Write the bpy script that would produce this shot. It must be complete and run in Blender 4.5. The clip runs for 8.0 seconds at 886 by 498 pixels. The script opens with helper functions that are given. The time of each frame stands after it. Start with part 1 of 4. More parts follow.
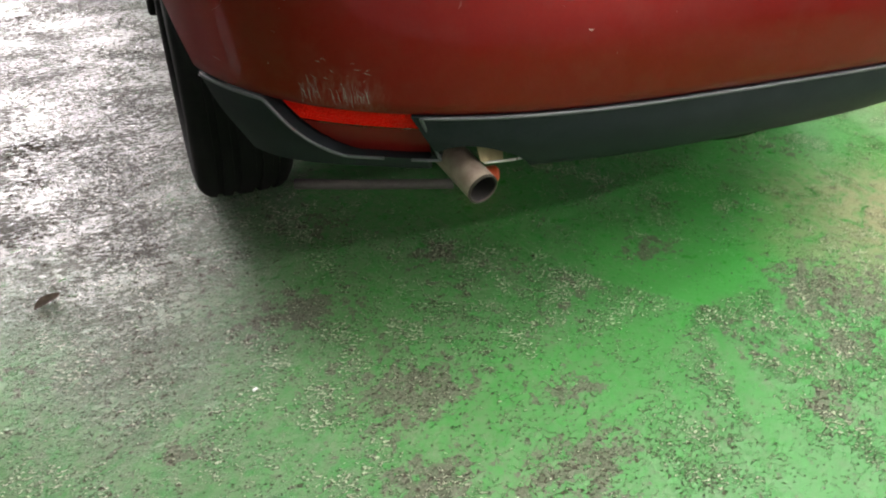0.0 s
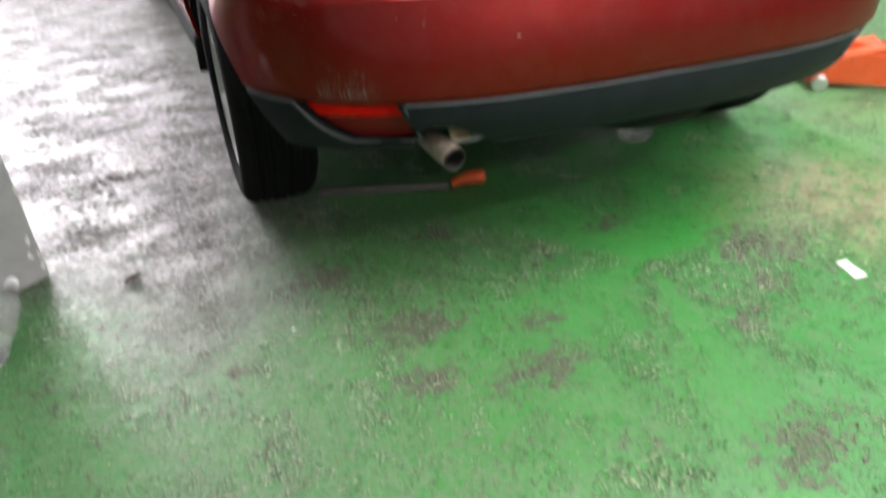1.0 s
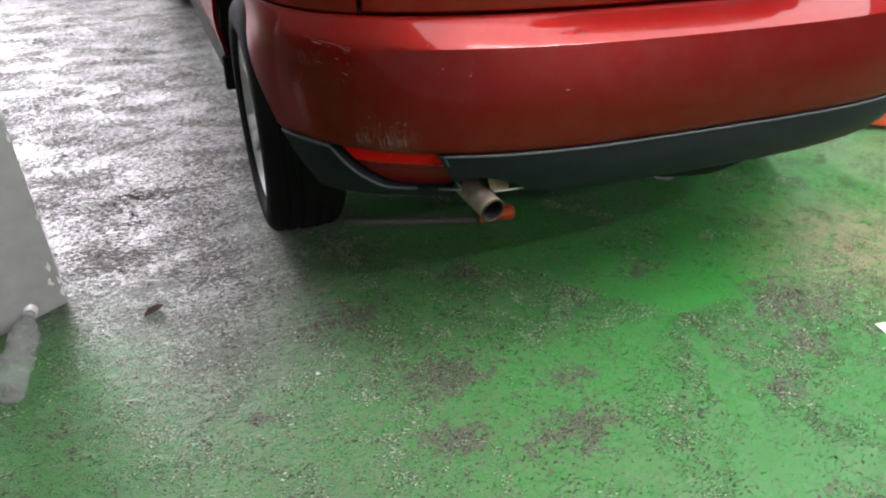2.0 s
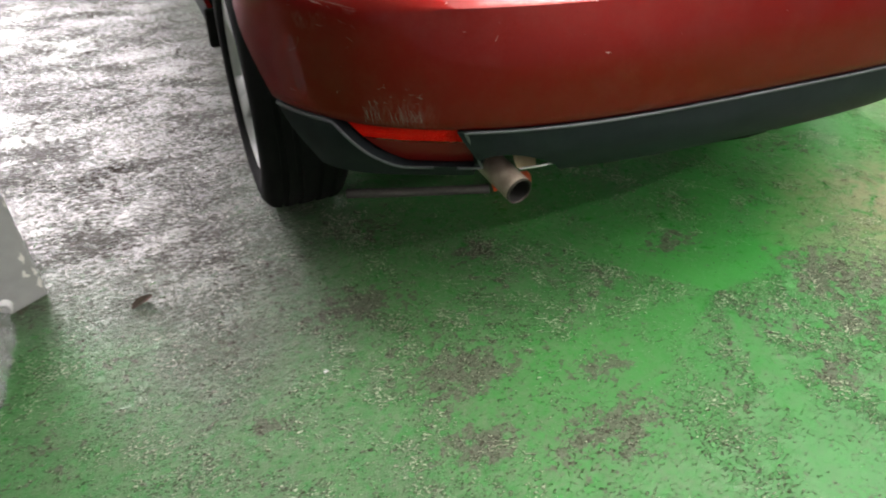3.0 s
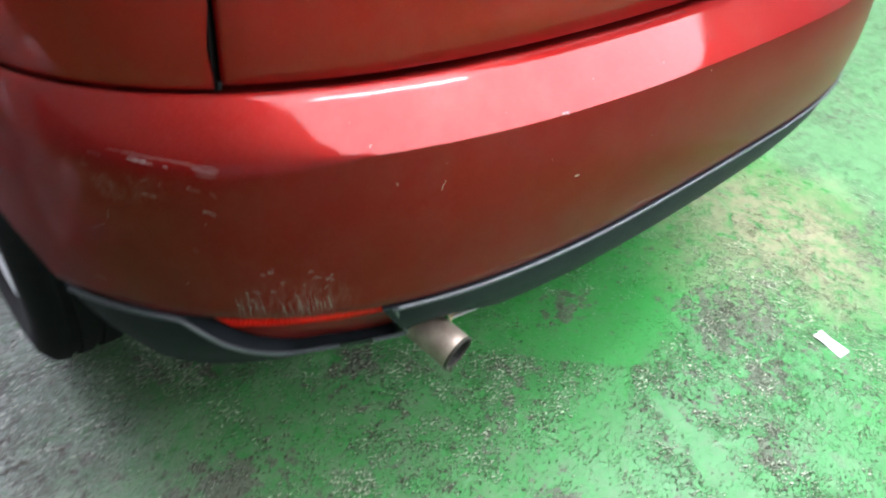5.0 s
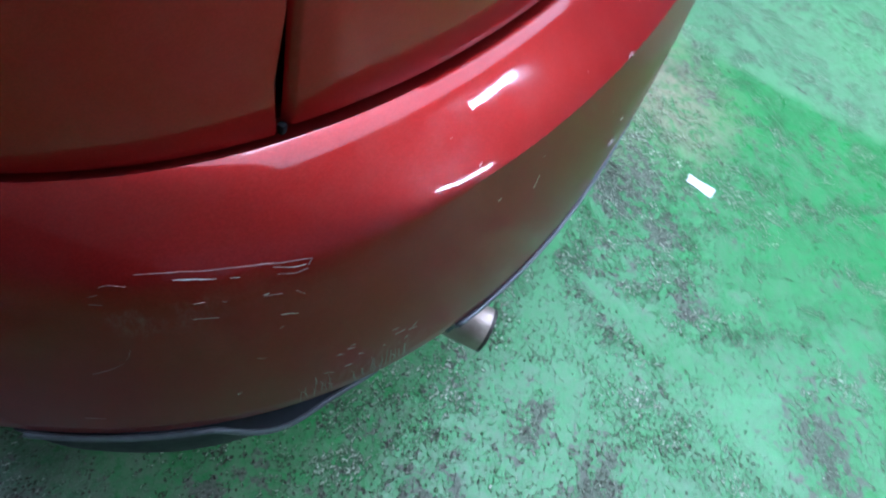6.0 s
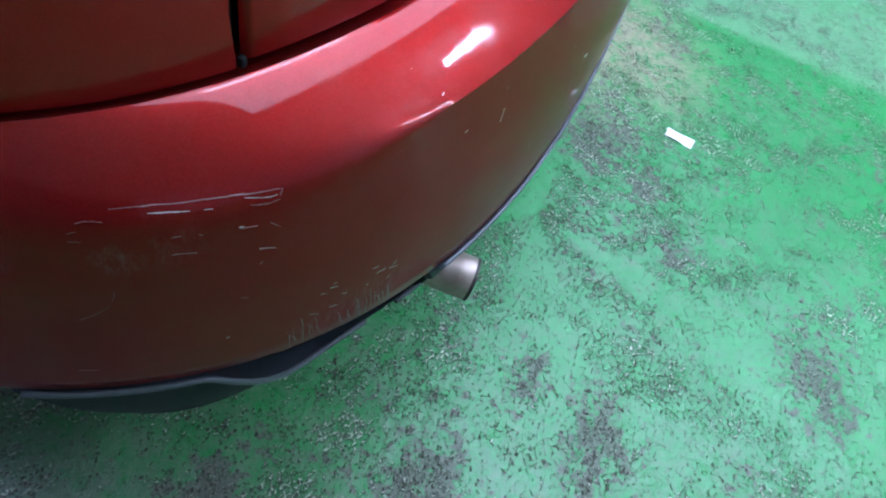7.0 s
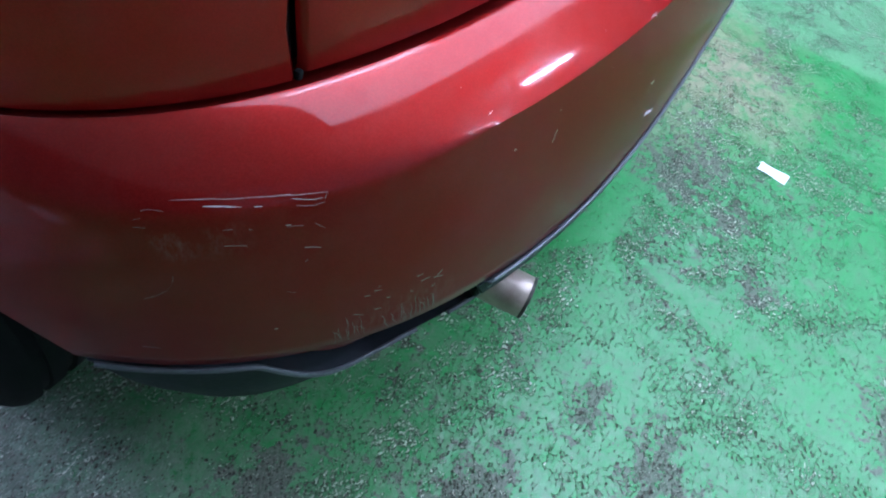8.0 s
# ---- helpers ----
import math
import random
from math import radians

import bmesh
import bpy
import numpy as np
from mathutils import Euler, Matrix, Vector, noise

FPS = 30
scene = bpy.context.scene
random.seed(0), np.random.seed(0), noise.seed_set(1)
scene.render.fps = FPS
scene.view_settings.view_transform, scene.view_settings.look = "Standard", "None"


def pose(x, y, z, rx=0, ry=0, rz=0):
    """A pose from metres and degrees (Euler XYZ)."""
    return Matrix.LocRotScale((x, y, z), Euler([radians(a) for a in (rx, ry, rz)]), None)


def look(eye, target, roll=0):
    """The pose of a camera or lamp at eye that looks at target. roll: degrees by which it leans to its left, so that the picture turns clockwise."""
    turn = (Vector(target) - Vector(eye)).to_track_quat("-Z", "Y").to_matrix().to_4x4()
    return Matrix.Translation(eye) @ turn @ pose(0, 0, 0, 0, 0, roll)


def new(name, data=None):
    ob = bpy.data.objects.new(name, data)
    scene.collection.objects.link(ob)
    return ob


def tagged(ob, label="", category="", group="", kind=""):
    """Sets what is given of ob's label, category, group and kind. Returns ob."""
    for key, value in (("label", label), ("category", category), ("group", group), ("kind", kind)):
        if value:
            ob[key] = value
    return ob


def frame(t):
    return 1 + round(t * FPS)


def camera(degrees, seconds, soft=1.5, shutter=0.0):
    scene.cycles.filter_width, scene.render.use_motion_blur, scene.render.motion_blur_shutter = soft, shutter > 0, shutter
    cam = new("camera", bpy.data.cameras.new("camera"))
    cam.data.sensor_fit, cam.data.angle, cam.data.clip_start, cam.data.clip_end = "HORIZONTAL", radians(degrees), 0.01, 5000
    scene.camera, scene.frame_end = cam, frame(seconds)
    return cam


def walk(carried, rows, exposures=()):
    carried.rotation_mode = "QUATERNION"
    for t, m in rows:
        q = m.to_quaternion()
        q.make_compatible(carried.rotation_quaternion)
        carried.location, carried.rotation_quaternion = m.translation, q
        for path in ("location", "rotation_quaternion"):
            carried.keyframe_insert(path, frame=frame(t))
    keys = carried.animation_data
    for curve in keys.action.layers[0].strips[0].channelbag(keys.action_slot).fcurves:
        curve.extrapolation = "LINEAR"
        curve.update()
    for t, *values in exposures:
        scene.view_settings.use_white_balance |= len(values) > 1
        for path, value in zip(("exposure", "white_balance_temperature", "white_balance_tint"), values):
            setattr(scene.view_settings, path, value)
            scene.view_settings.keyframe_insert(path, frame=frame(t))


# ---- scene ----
cam = camera(66.23, 8.0, soft=2.0, shutter=0.4)
PATH = [
    (0.0, look((-0.923, -0.695, 0.926), (-0.413, 0.351, -0.019), 4.73)),
    (0.5, look((-0.859, -0.793, 0.925), (-0.417, 0.256, -0.051), 0.30)),
    (1.0, look((-1.003, -1.100, 0.971), (-0.512, 0.093, 0.112), -0.70)),
    (1.3, look((-1.007, -1.035, 1.045), (-0.594, 0.239, 0.368), 0.33)),
    (1.5, look((-1.015, -1.028, 1.053), (-0.553, 0.210, 0.343), 2.95)),
    (1.7, look((-1.024, -1.023, 1.037), (-0.553, 0.174, 0.266), 2.56)),
    (2.8, look((-1.018, -0.840, 1.041), (-0.594, 0.267, 0.121), -0.26)),
    (3.0, look((-1.008, -0.815, 1.014), (-0.553, 0.267, 0.079), 0.98)),
    (3.5, look((-1.008, -0.728, 1.018), (-0.450, 0.296, 0.074), 1.85)),
    (4.0, look((-1.002, -0.676, 1.021), (-0.359, 0.359, 0.063), 2.29)),
    (4.5, look((-1.019, -0.599, 0.997), (-0.368, 0.416, 0.104), 3.69)),
    (5.0, look((-0.953, -0.295, 1.026), (-0.112, 0.449, 0.031), 10.22)),
    (5.2, look((-0.938, -0.209, 1.032), (-0.056, 0.447, 0.012), 10.90)),
    (6.3, look((-0.960, 0.090, 0.965), (-0.012, 0.119, -0.198), 26.01)),
    (6.5, look((-0.964, 0.084, 0.969), (-0.024, 0.099, -0.199), 25.58)),
    (7.0, look((-0.981, 0.026, 0.966), (-0.032, 0.151, -0.189), 19.40)),
    (7.5, look((-0.987, -0.010, 0.977), (-0.058, 0.250, -0.171), 14.22)),
    (8.0, look((-0.981, -0.012, 0.983), (-0.091, 0.310, -0.180), 14.00)),
]
walk(cam, PATH, [(0.0, 0.12, 7000, 24), (0.9, 0.05, 6800, 25), (1.3, -0.25, 6500, 31), (1.7, -0.25, 6500, 30), (2.8, -0.2, 6900, 24), (3.5, 0.12, 6900, 24), (4.5, 0.42, 6950, 25), (5.0, 0.55, 6000, 25), (5.2, 0.47, 5500, 28), (6.3, -0.14, 4850, 27), (8.0, -0.10, 4850, 27)])

from mathutils.bvhtree import BVHTree

# ---- light ----
world = bpy.data.worlds.new("world")
scene.world = world
world.use_nodes = True
wn = world.node_tree
sky = wn.nodes.new("ShaderNodeTexSky")
sky.sky_type = "NISHITA"
sky.sun_disc = False
sky.sun_elevation = radians(38)
sky.sun_rotation = radians(200)
wn.links.new(sky.outputs[0], wn.nodes["Background"].inputs[0])
wn.nodes["Background"].inputs[1].default_value = 0.12


def lamp(name, kind, m, energy, color, size=(1, 1), angle=0.0):
    data = bpy.data.lights.new(name, kind)
    data.energy, data.color = energy, color
    if kind == "AREA":
        data.shape, data.size, data.size_y = "RECTANGLE", size[0], size[1]
    if kind == "SUN":
        data.angle = angle
    ob = new(name, data)
    ob.matrix_world = m
    return ob


DOOR = (-5.6, 1.4, 12.0, 3.3)   # the open gate: x from, x to, y of its wall, height
lamp("sun", "SUN", look((0, 0, 0), (-0.15, -1.0, -0.62)), 3.0, (1.0, 0.96, 0.9), angle=radians(0.5))
lamp("sky_light_in_gate", "AREA", look((-2.1, 11.9, 1.75), (-1.6, 0, 0.6)), 2700, (0.93, 0.97, 1.0), (6.8, 3.0))
# each hung tube: x, y, length, share of the full power
# none in view: the second matches a bumper streak, the rest add light
TUBES = [(1.40, -4.00, 1.2, 0.66), (2.10, -2.30, 0.8, 0.68), (3.7, 3.2, 1.2, 0.45), (-2.2, 5.2, 1.2, 0.7), (-2.2, 8.8, 1.2, 0.8)]
TUBE_POWER = 72
CEILING = 3.4
DROP = 0.50      # how far the tubes hang below the ceiling
for x, y, length, share in TUBES:
    lamp("tube_light", "AREA", pose(x, y, CEILING - DROP - 0.03), TUBE_POWER * share, (0.97, 1.0, 0.96), (length, 0.06))

# ---- materials ----


def material(name, color=(0.5, 0.5, 0.5), rough=0.5, metal=0.0, **more):
    m = bpy.data.materials.new(name)
    m.use_nodes = True
    b = m.node_tree.nodes["Principled BSDF"]
    b.inputs["Base Color"].default_value = (*color, 1)
    b.inputs["Roughness"].default_value = rough
    b.inputs["Metallic"].default_value = metal
    for key, value in more.items():
        b.inputs[key.replace("_", " ")].default_value = value
    return m


class Graph:
    """A small shorthand for node trees."""

    def __init__(self, m):
        self.t, self.b = m.node_tree, m.node_tree.nodes["Principled BSDF"]
        self.place = self.t.nodes.new("ShaderNodeTexCoord").outputs["Object"]

    def node(self, kind, inputs=(), out=0, **props):
        n = self.t.nodes.new(kind)
        for k, v in props.items():
            setattr(n, k, v)
        for k, v in dict(inputs).items():
            if isinstance(v, bpy.types.NodeSocket):
                self.t.links.new(v, n.inputs[k])
            else:
                n.inputs[k].default_value = v
        return n.outputs[out]

    def noise(self, scale, detail=4, rough=0.55, at=None, distort=0.0):
        return self.node("ShaderNodeTexNoise", {"Vector": at or self.place, "Scale": scale, "Detail": detail, "Roughness": rough, "Distortion": distort})

    def ramp(self, value, a, b, ca=(0, 0, 0, 1), cb=(1, 1, 1, 1)):
        n = self.t.nodes.new("ShaderNodeValToRGB")
        e = n.color_ramp.elements
        e[0].position, e[0].color, e[1].position, e[1].color = a, ca, b, cb
        self.t.links.new(value, n.inputs[0])
        return n.outputs[0]

    def mix(self, f, a, b):
        n = self.t.nodes.new("ShaderNodeMix")
        n.data_type = "RGBA"
        for k, v in ((0, f), (6, a), (7, b)):
            if isinstance(v, bpy.types.NodeSocket):
                self.t.links.new(v, n.inputs[k])
            else:
                n.inputs[k].default_value = (*v, 1) if isinstance(v, tuple) and len(v) == 3 else v
        return n.outputs[2]

    def math(self, op, a, b=0.0, clamp=False):
        return self.node("ShaderNodeMath", {0: a, 1: b}, operation=op, use_clamp=clamp)

    def blob(self, centre, radius, soft=0.5, stretch=(1, 1, 1), wobble=0.0, scale=4.0):
        """1 inside an uneven patch round centre, 0 outside."""
        at = self.node("ShaderNodeMapping", {"Vector": self.place, "Location": tuple(-c * s for c, s in zip(centre, stretch)), "Scale": stretch})
        d = self.node("ShaderNodeVectorMath", {0: at}, out=1, operation="LENGTH")
        if wobble:
            d = self.math("ADD", d, self.math("MULTIPLY", self.math("SUBTRACT", self.noise(scale, 5, 0.65), 0.5), wobble))
        n = self.node("ShaderNodeMapRange", {0: d, 1: radius, 2: radius * soft, 3: 0.0, 4: 1.0})
        return n

    def bump(self, height, strength=0.3, distance=0.01):
        self.t.links.new(self.node("ShaderNodeBump", {"Height": height, "Strength": strength, "Distance": distance}), self.b.inputs["Normal"])

    def put(self, **sockets):
        for k, v in sockets.items():
            self.t.links.new(v, self.b.inputs[k.replace("_", " ")])


def floor_paint(name, paint):
    """Glossy green garage paint: smooth where it holds, chipped in clusters, rubbed to brown-grey in patches, greyed in
    the lane for wear and glare.
    """
    m = material(name, rough=0.3)
    g = Graph(m)
    flat = g.node("ShaderNodeMapping", {"Vector": g.place, "Scale": (1, 1, 0)})
    # ragged coordinates for chip outlines, drawn out along the sweep of the wheels
    shake = g.node("ShaderNodeTexNoise", {"Vector": flat, "Scale": 150.0, "Detail": 3.0, "Roughness": 0.6}, out=1)
    shake = g.node("ShaderNodeVectorMath", {0: g.node("ShaderNodeVectorMath", {0: shake, 1: (0.5, 0.5, 0.5)}, operation="SUBTRACT"), 1: (0.009, 0.009, 0.0)}, operation="MULTIPLY")
    ragged = g.node("ShaderNodeVectorMath", {0: flat, 1: shake}, operation="ADD")
    swept = g.node("ShaderNodeMapping", {"Vector": ragged, "Rotation": (0, 0, 0.55), "Scale": (0.72, 1.35, 0)})
    drift = g.noise(1.1, 4, 0.6, flat)
    mid = g.noise(4.2, 5, 0.65, flat)
    fine = g.noise(27, 6, 0.72, flat, 0.6)
    grit = g.noise(210, 4, 0.7, flat)
    east = g.node("ShaderNodeSeparateXYZ", {0: g.place}, out=0)
    north = g.node("ShaderNodeSeparateXYZ", {0: g.place}, out=1)
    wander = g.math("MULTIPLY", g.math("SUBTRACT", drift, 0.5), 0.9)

    def chips(scale, share, size, at):
        """Scattered ragged spots: share is the part of all cells that hold one, size its reach within the cell."""
        near = g.node("ShaderNodeTexVoronoi", {"Vector": at, "Scale": scale, "Randomness": 1.0}, out=0)
        pick = g.node("ShaderNodeSeparateColor", {0: g.node("ShaderNodeTexVoronoi", {"Vector": at, "Scale": scale, "Randomness": 1.0}, out=1)}, out=0)
        here = g.math("LESS_THAN", pick, share)
        reach = g.math("MULTIPLY", g.math("ADD", g.math("MULTIPLY", pick, 0.6), 0.7), size)
        return g.math("MULTIPLY", here, g.node("ShaderNodeMapRange", {0: near, 1: reach, 2: g.math("MULTIPLY", reach, 0.62), 3: 0.0, 4: 1.0}))

    # paint: bright and faded drifts
    col = g.mix(g.ramp(drift, 0.38, 0.66), paint, tuple(c * 0.80 + 0.018 for c in paint))
    col = g.mix(g.math("MULTIPLY", g.ramp(mid, 0.42, 0.74), 0.45), col, tuple(c * 0.66 + 0.024 for c in paint))
    # paler zone past the car's far side
    pale_side = g.node("ShaderNodeMapRange", {0: g.math("ADD", east, g.math("MULTIPLY", g.math("SUBTRACT", fine, 0.5), 0.05)), 1: 1.00, 2: 1.04, 3: 0.0, 4: 0.32})
    col = g.mix(pale_side, col, (0.24, 0.33, 0.22))
    # the lane beside the car: grey painted for wear and the gate's glare, dark blotches
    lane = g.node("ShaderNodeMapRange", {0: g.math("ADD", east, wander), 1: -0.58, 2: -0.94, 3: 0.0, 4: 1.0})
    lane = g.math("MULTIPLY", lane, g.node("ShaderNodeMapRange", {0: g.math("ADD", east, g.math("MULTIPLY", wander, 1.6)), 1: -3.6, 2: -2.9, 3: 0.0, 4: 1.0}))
    west = g.node("ShaderNodeMapRange", {0: east, 1: -1.10, 2: -1.40, 3: 0.0, 4: 0.28})      # the grey starts further on near the foot of the post
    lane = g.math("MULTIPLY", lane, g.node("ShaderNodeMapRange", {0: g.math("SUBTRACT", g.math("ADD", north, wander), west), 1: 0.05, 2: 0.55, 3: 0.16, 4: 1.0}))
    lane_grey = g.math("MULTIPLY", lane, g.ramp(fine, 0.22, 0.42))
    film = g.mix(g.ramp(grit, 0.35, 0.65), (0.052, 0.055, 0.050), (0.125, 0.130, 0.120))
    col = g.mix(g.math("MULTIPLY", lane_grey, 0.93), col, film)
    long_way = g.node("ShaderNodeMapping", {"Vector": ragged, "Rotation": (0, 0, -0.25), "Scale": (0.8, 1.7, 0)})
    smear = g.math("ADD", g.noise(62, 7, 0.76, long_way, 0.15), g.math("MULTIPLY", g.ramp(g.noise(6, 4, 0.6, long_way), 0.35, 0.65), 0.13))
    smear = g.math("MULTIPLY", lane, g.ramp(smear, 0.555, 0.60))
    # dusty mottle over everything
    mottle = g.math("MULTIPLY", g.ramp(fine, 0.46, 0.66), g.ramp(g.noise(1.9, 4, 0.6, flat), 0.38, 0.62))
    col = g.mix(g.math("MULTIPLY", mottle, 0.46), col, (0.165, 0.195, 0.135))
    tired = g.node("ShaderNodeMapRange", {0: g.math("ADD", east, g.math("MULTIPLY", wander, 0.8)), 1: 0.15, 2: -0.75, 3: 0.0, 4: 1.0})
    tired = g.math("SUBTRACT", tired, g.math("MULTIPLY", west, 2.6), True)
    col = g.mix(g.math("MULTIPLY", tired, g.math("MULTIPLY", g.ramp(g.noise(42, 6, 0.78, flat, 0.3), 0.40, 0.62), 0.55)), col, (0.185, 0.205, 0.150))
    # rubbed patches with ragged grainy beds
    bare = g.mix(g.ramp(grit, 0.38, 0.64), (0.060, 0.050, 0.045), (0.180, 0.155, 0.138))
    torn = g.noise(40, 7, 0.72, ragged, 0.15)
    field = g.math("MULTIPLY", g.ramp(g.noise(3.4, 5, 0.66, flat), 0.50, 0.72), 0.8)
    tan = g.math("MULTIPLY", g.blob((0.70, 0.03, 0), 0.46, 0.25, (1, 1.2, 1), 0.5, 3.0), g.ramp(fine, 0.36, 0.52))
    col = g.mix(g.math("MULTIPLY", tan, 0.75), col, (0.29, 0.24, 0.155))
    for centre, radius, stretch in (((-0.62, -0.01, 0), 0.16, (1, 1.9, 1)), ((-0.76, 0.24, 0), 0.13, (1, 1.6, 1)), ((0.30, -0.06, 0), 0.17, (1, 1.3, 1)), ((0.22, -0.19, 0), 0.09, (1, 1.5, 1)), ((-0.46, 0.33, 0), 0.09, (1, 2.0, 1)), ((-1.01, 0.01, 0), 0.05, (1, 1.4, 1)),
                                    ((-0.37, -0.10, 0), 0.07, (1, 1.5, 1)), ((-0.42, -0.24, 0), 0.15, (1, 1.8, 1)), ((-0.66, -0.17, 0), 0.09, (1, 1.7, 1)), ((0.01, 0.18, 0), 0.07, (1, 1.5, 1)), ((0.08, -0.28, 0), 0.07, (1, 1.5, 1)), ((-0.08, -0.60, 0), 0.14, (1, 1.4, 1))):
        field = g.math("MAXIMUM", field, g.blob(centre, radius * 1.25, 0.15, stretch, 0.30, 9.0))
    patch = g.ramp(g.math("ADD", torn, g.math("MULTIPLY", field, 0.20)), 0.612, 0.638)
    col = g.mix(g.math("MULTIPLY", patch, 0.74), col, bare)
    # chips: small dark holes in loose clusters, some larger, pale painted glints among them
    cluster = g.math("MULTIPLY", g.ramp(g.noise(2.3, 4, 0.6, flat), 0.36, 0.56), g.ramp(g.noise(10, 4, 0.7, flat), 0.42, 0.62))
    cluster = g.math("MAXIMUM", cluster, g.math("MULTIPLY", g.ramp(field, 0.2, 0.8), 0.55))
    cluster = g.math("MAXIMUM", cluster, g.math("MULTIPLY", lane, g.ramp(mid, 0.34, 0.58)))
    small = chips(230.0, g.math("ADD", g.math("MULTIPLY", cluster, 0.66), 0.050), 0.52, swept)
    large = chips(110.0, g.math("ADD", g.math("MULTIPLY", cluster, 0.40), 0.022), 0.40, swept)
    large = g.math("MAXIMUM", large, chips(48.0, g.math("ADD", g.math("MULTIPLY", cluster, 0.12), 0.004), 0.30, swept))
    pit = g.math("MAXIMUM", small, g.math("MAXIMUM", large, g.math("MULTIPLY", smear, 0.80)))
    glint_zone = g.math("MULTIPLY", g.ramp(g.noise(3.1, 4, 0.6, flat), 0.40, 0.58), g.ramp(g.noise(12, 3, 0.6, flat), 0.38, 0.58))
    # flaking zones: ragged pale flecks painted as glints, each with a dark hollow beside it
    zone = g.math("MAXIMUM", glint_zone, g.math("MULTIPLY", cluster, 0.9))
    flecks = g.noise(165, 5, 0.66, swept, 0.25)
    glint_flecks = g.ramp(g.math("ADD", flecks, g.math("MULTIPLY", zone, 0.145)), 0.672, 0.712)
    beside = g.node("ShaderNodeVectorMath", {0: swept, 1: (0.0014, 0.0022, 0.0)}, operation="ADD")
    hollow = g.ramp(g.math("ADD", g.noise(165, 5, 0.66, beside, 0.25), g.math("MULTIPLY", zone, 0.140)), 0.668, 0.705)
    pit = g.math("MAXIMUM", pit, g.math("MULTIPLY", g.math("SUBTRACT", hollow, glint_flecks, True), 0.75))
    glint_flecks = g.math("SUBTRACT", glint_flecks, pit, True)
    col = g.mix(g.math("MULTIPLY", glint_flecks, 0.80), col, (0.62, 0.66, 0.50))
    col = g.mix(g.math("MULTIPLY", pit, 0.88), col, g.mix(g.ramp(grit, 0.4, 0.6), (0.030, 0.028, 0.022), (0.085, 0.068, 0.055)))
    g.put(Base_Color=col)
    rough = g.math("ADD", g.math("MULTIPLY", fine, 0.22), 0.19)
    rough = g.math("ADD", rough, g.math("ADD", g.math("MULTIPLY", patch, 0.22), g.math("MULTIPLY", pit, 0.45)), True)
    g.put(Roughness=rough)
    height = g.math("ADD", g.math("MULTIPLY", fine, g.math("ADD", g.math("MULTIPLY", cluster, 0.40), 0.06)), g.math("MULTIPLY", grit, 0.06))
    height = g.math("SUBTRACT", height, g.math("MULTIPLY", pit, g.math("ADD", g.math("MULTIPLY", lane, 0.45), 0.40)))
    height = g.math("ADD", height, g.math("MULTIPLY", glint_flecks, 0.7))
    g.bump(height, 1.0, 0.0080)
    dry = g.math("ADD", g.math("MULTIPLY", pit, 0.94), g.math("MULTIPLY", patch, 0.45), True)
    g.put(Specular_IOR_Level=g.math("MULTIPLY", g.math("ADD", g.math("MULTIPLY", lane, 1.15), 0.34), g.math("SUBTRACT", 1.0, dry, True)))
    return m


def car_paint(name, color, scuffs=(), coat=0.66):
    """Metallic red under clear lacquer, dusty, with chalky scuffs."""
    m = material(name, color, 0.43, 0.7, Coat_Weight=coat, Coat_Roughness=0.04, Specular_IOR_Level=0.2, Specular_Tint=(0.46, 0.026, 0.018, 1))
    g = Graph(m)
    flake = g.noise(900, 1, 0.5)
    dust = g.noise(14, 6, 0.7)
    col = g.mix(g.ramp(flake, 0.4, 0.62), color, tuple(c * 1.18 for c in color))
    film = g.math("MULTIPLY", g.ramp(dust, 0.42, 0.75), 0.05)
    col = g.mix(film, col, (0.30, 0.22, 0.19))
    metal = None
    for centre, radius, stretch, amount in scuffs:
        streak = g.node("ShaderNodeMapping", {"Vector": g.place, "Scale": (190, 190, 60)})
        s = g.math("MULTIPLY", g.blob(centre, radius, 0.15, stretch, 0.05, 25), g.ramp(g.noise(1.0, 6, 0.75, streak), 0.44, 0.66))
        s = g.math("MULTIPLY", s, amount)
        col = g.mix(s, col, (0.52, 0.50, 0.47))
        metal = s if metal is None else g.math("MAXIMUM", metal, s)
    g.put(Base_Color=col)
    haze = g.math("ADD", g.math("MULTIPLY", g.ramp(dust, 0.4, 0.8), 0.10), 0.03)
    if metal is not None:
        haze = g.math("ADD", haze, g.math("MULTIPLY", metal, 0.5), True)
        g.put(Metallic=g.math("SUBTRACT", 0.7, g.math("MULTIPLY", metal, 0.65), True))
    g.put(Coat_Roughness=haze)
    return m


def rough_stuff(name, a, b, rough=0.6, scale=30, bump=0.2, metal=0.0, distance=0.002, gloss=0.5):
    m = material(name, a, rough, metal, Specular_IOR_Level=gloss)
    g = Graph(m)
    n, big = g.noise(scale, 6, 0.65), g.noise(scale * 0.13, 4, 0.6)
    g.put(Base_Color=g.mix(g.math("MULTIPLY", g.math("ADD", g.ramp(n, 0.35, 0.65), g.ramp(big, 0.3, 0.7)), 0.5), a, b))
    g.put(Roughness=g.math("ADD", g.math("MULTIPLY", n, 0.3), rough - 0.15, True))
    g.bump(n, bump, distance)
    return m


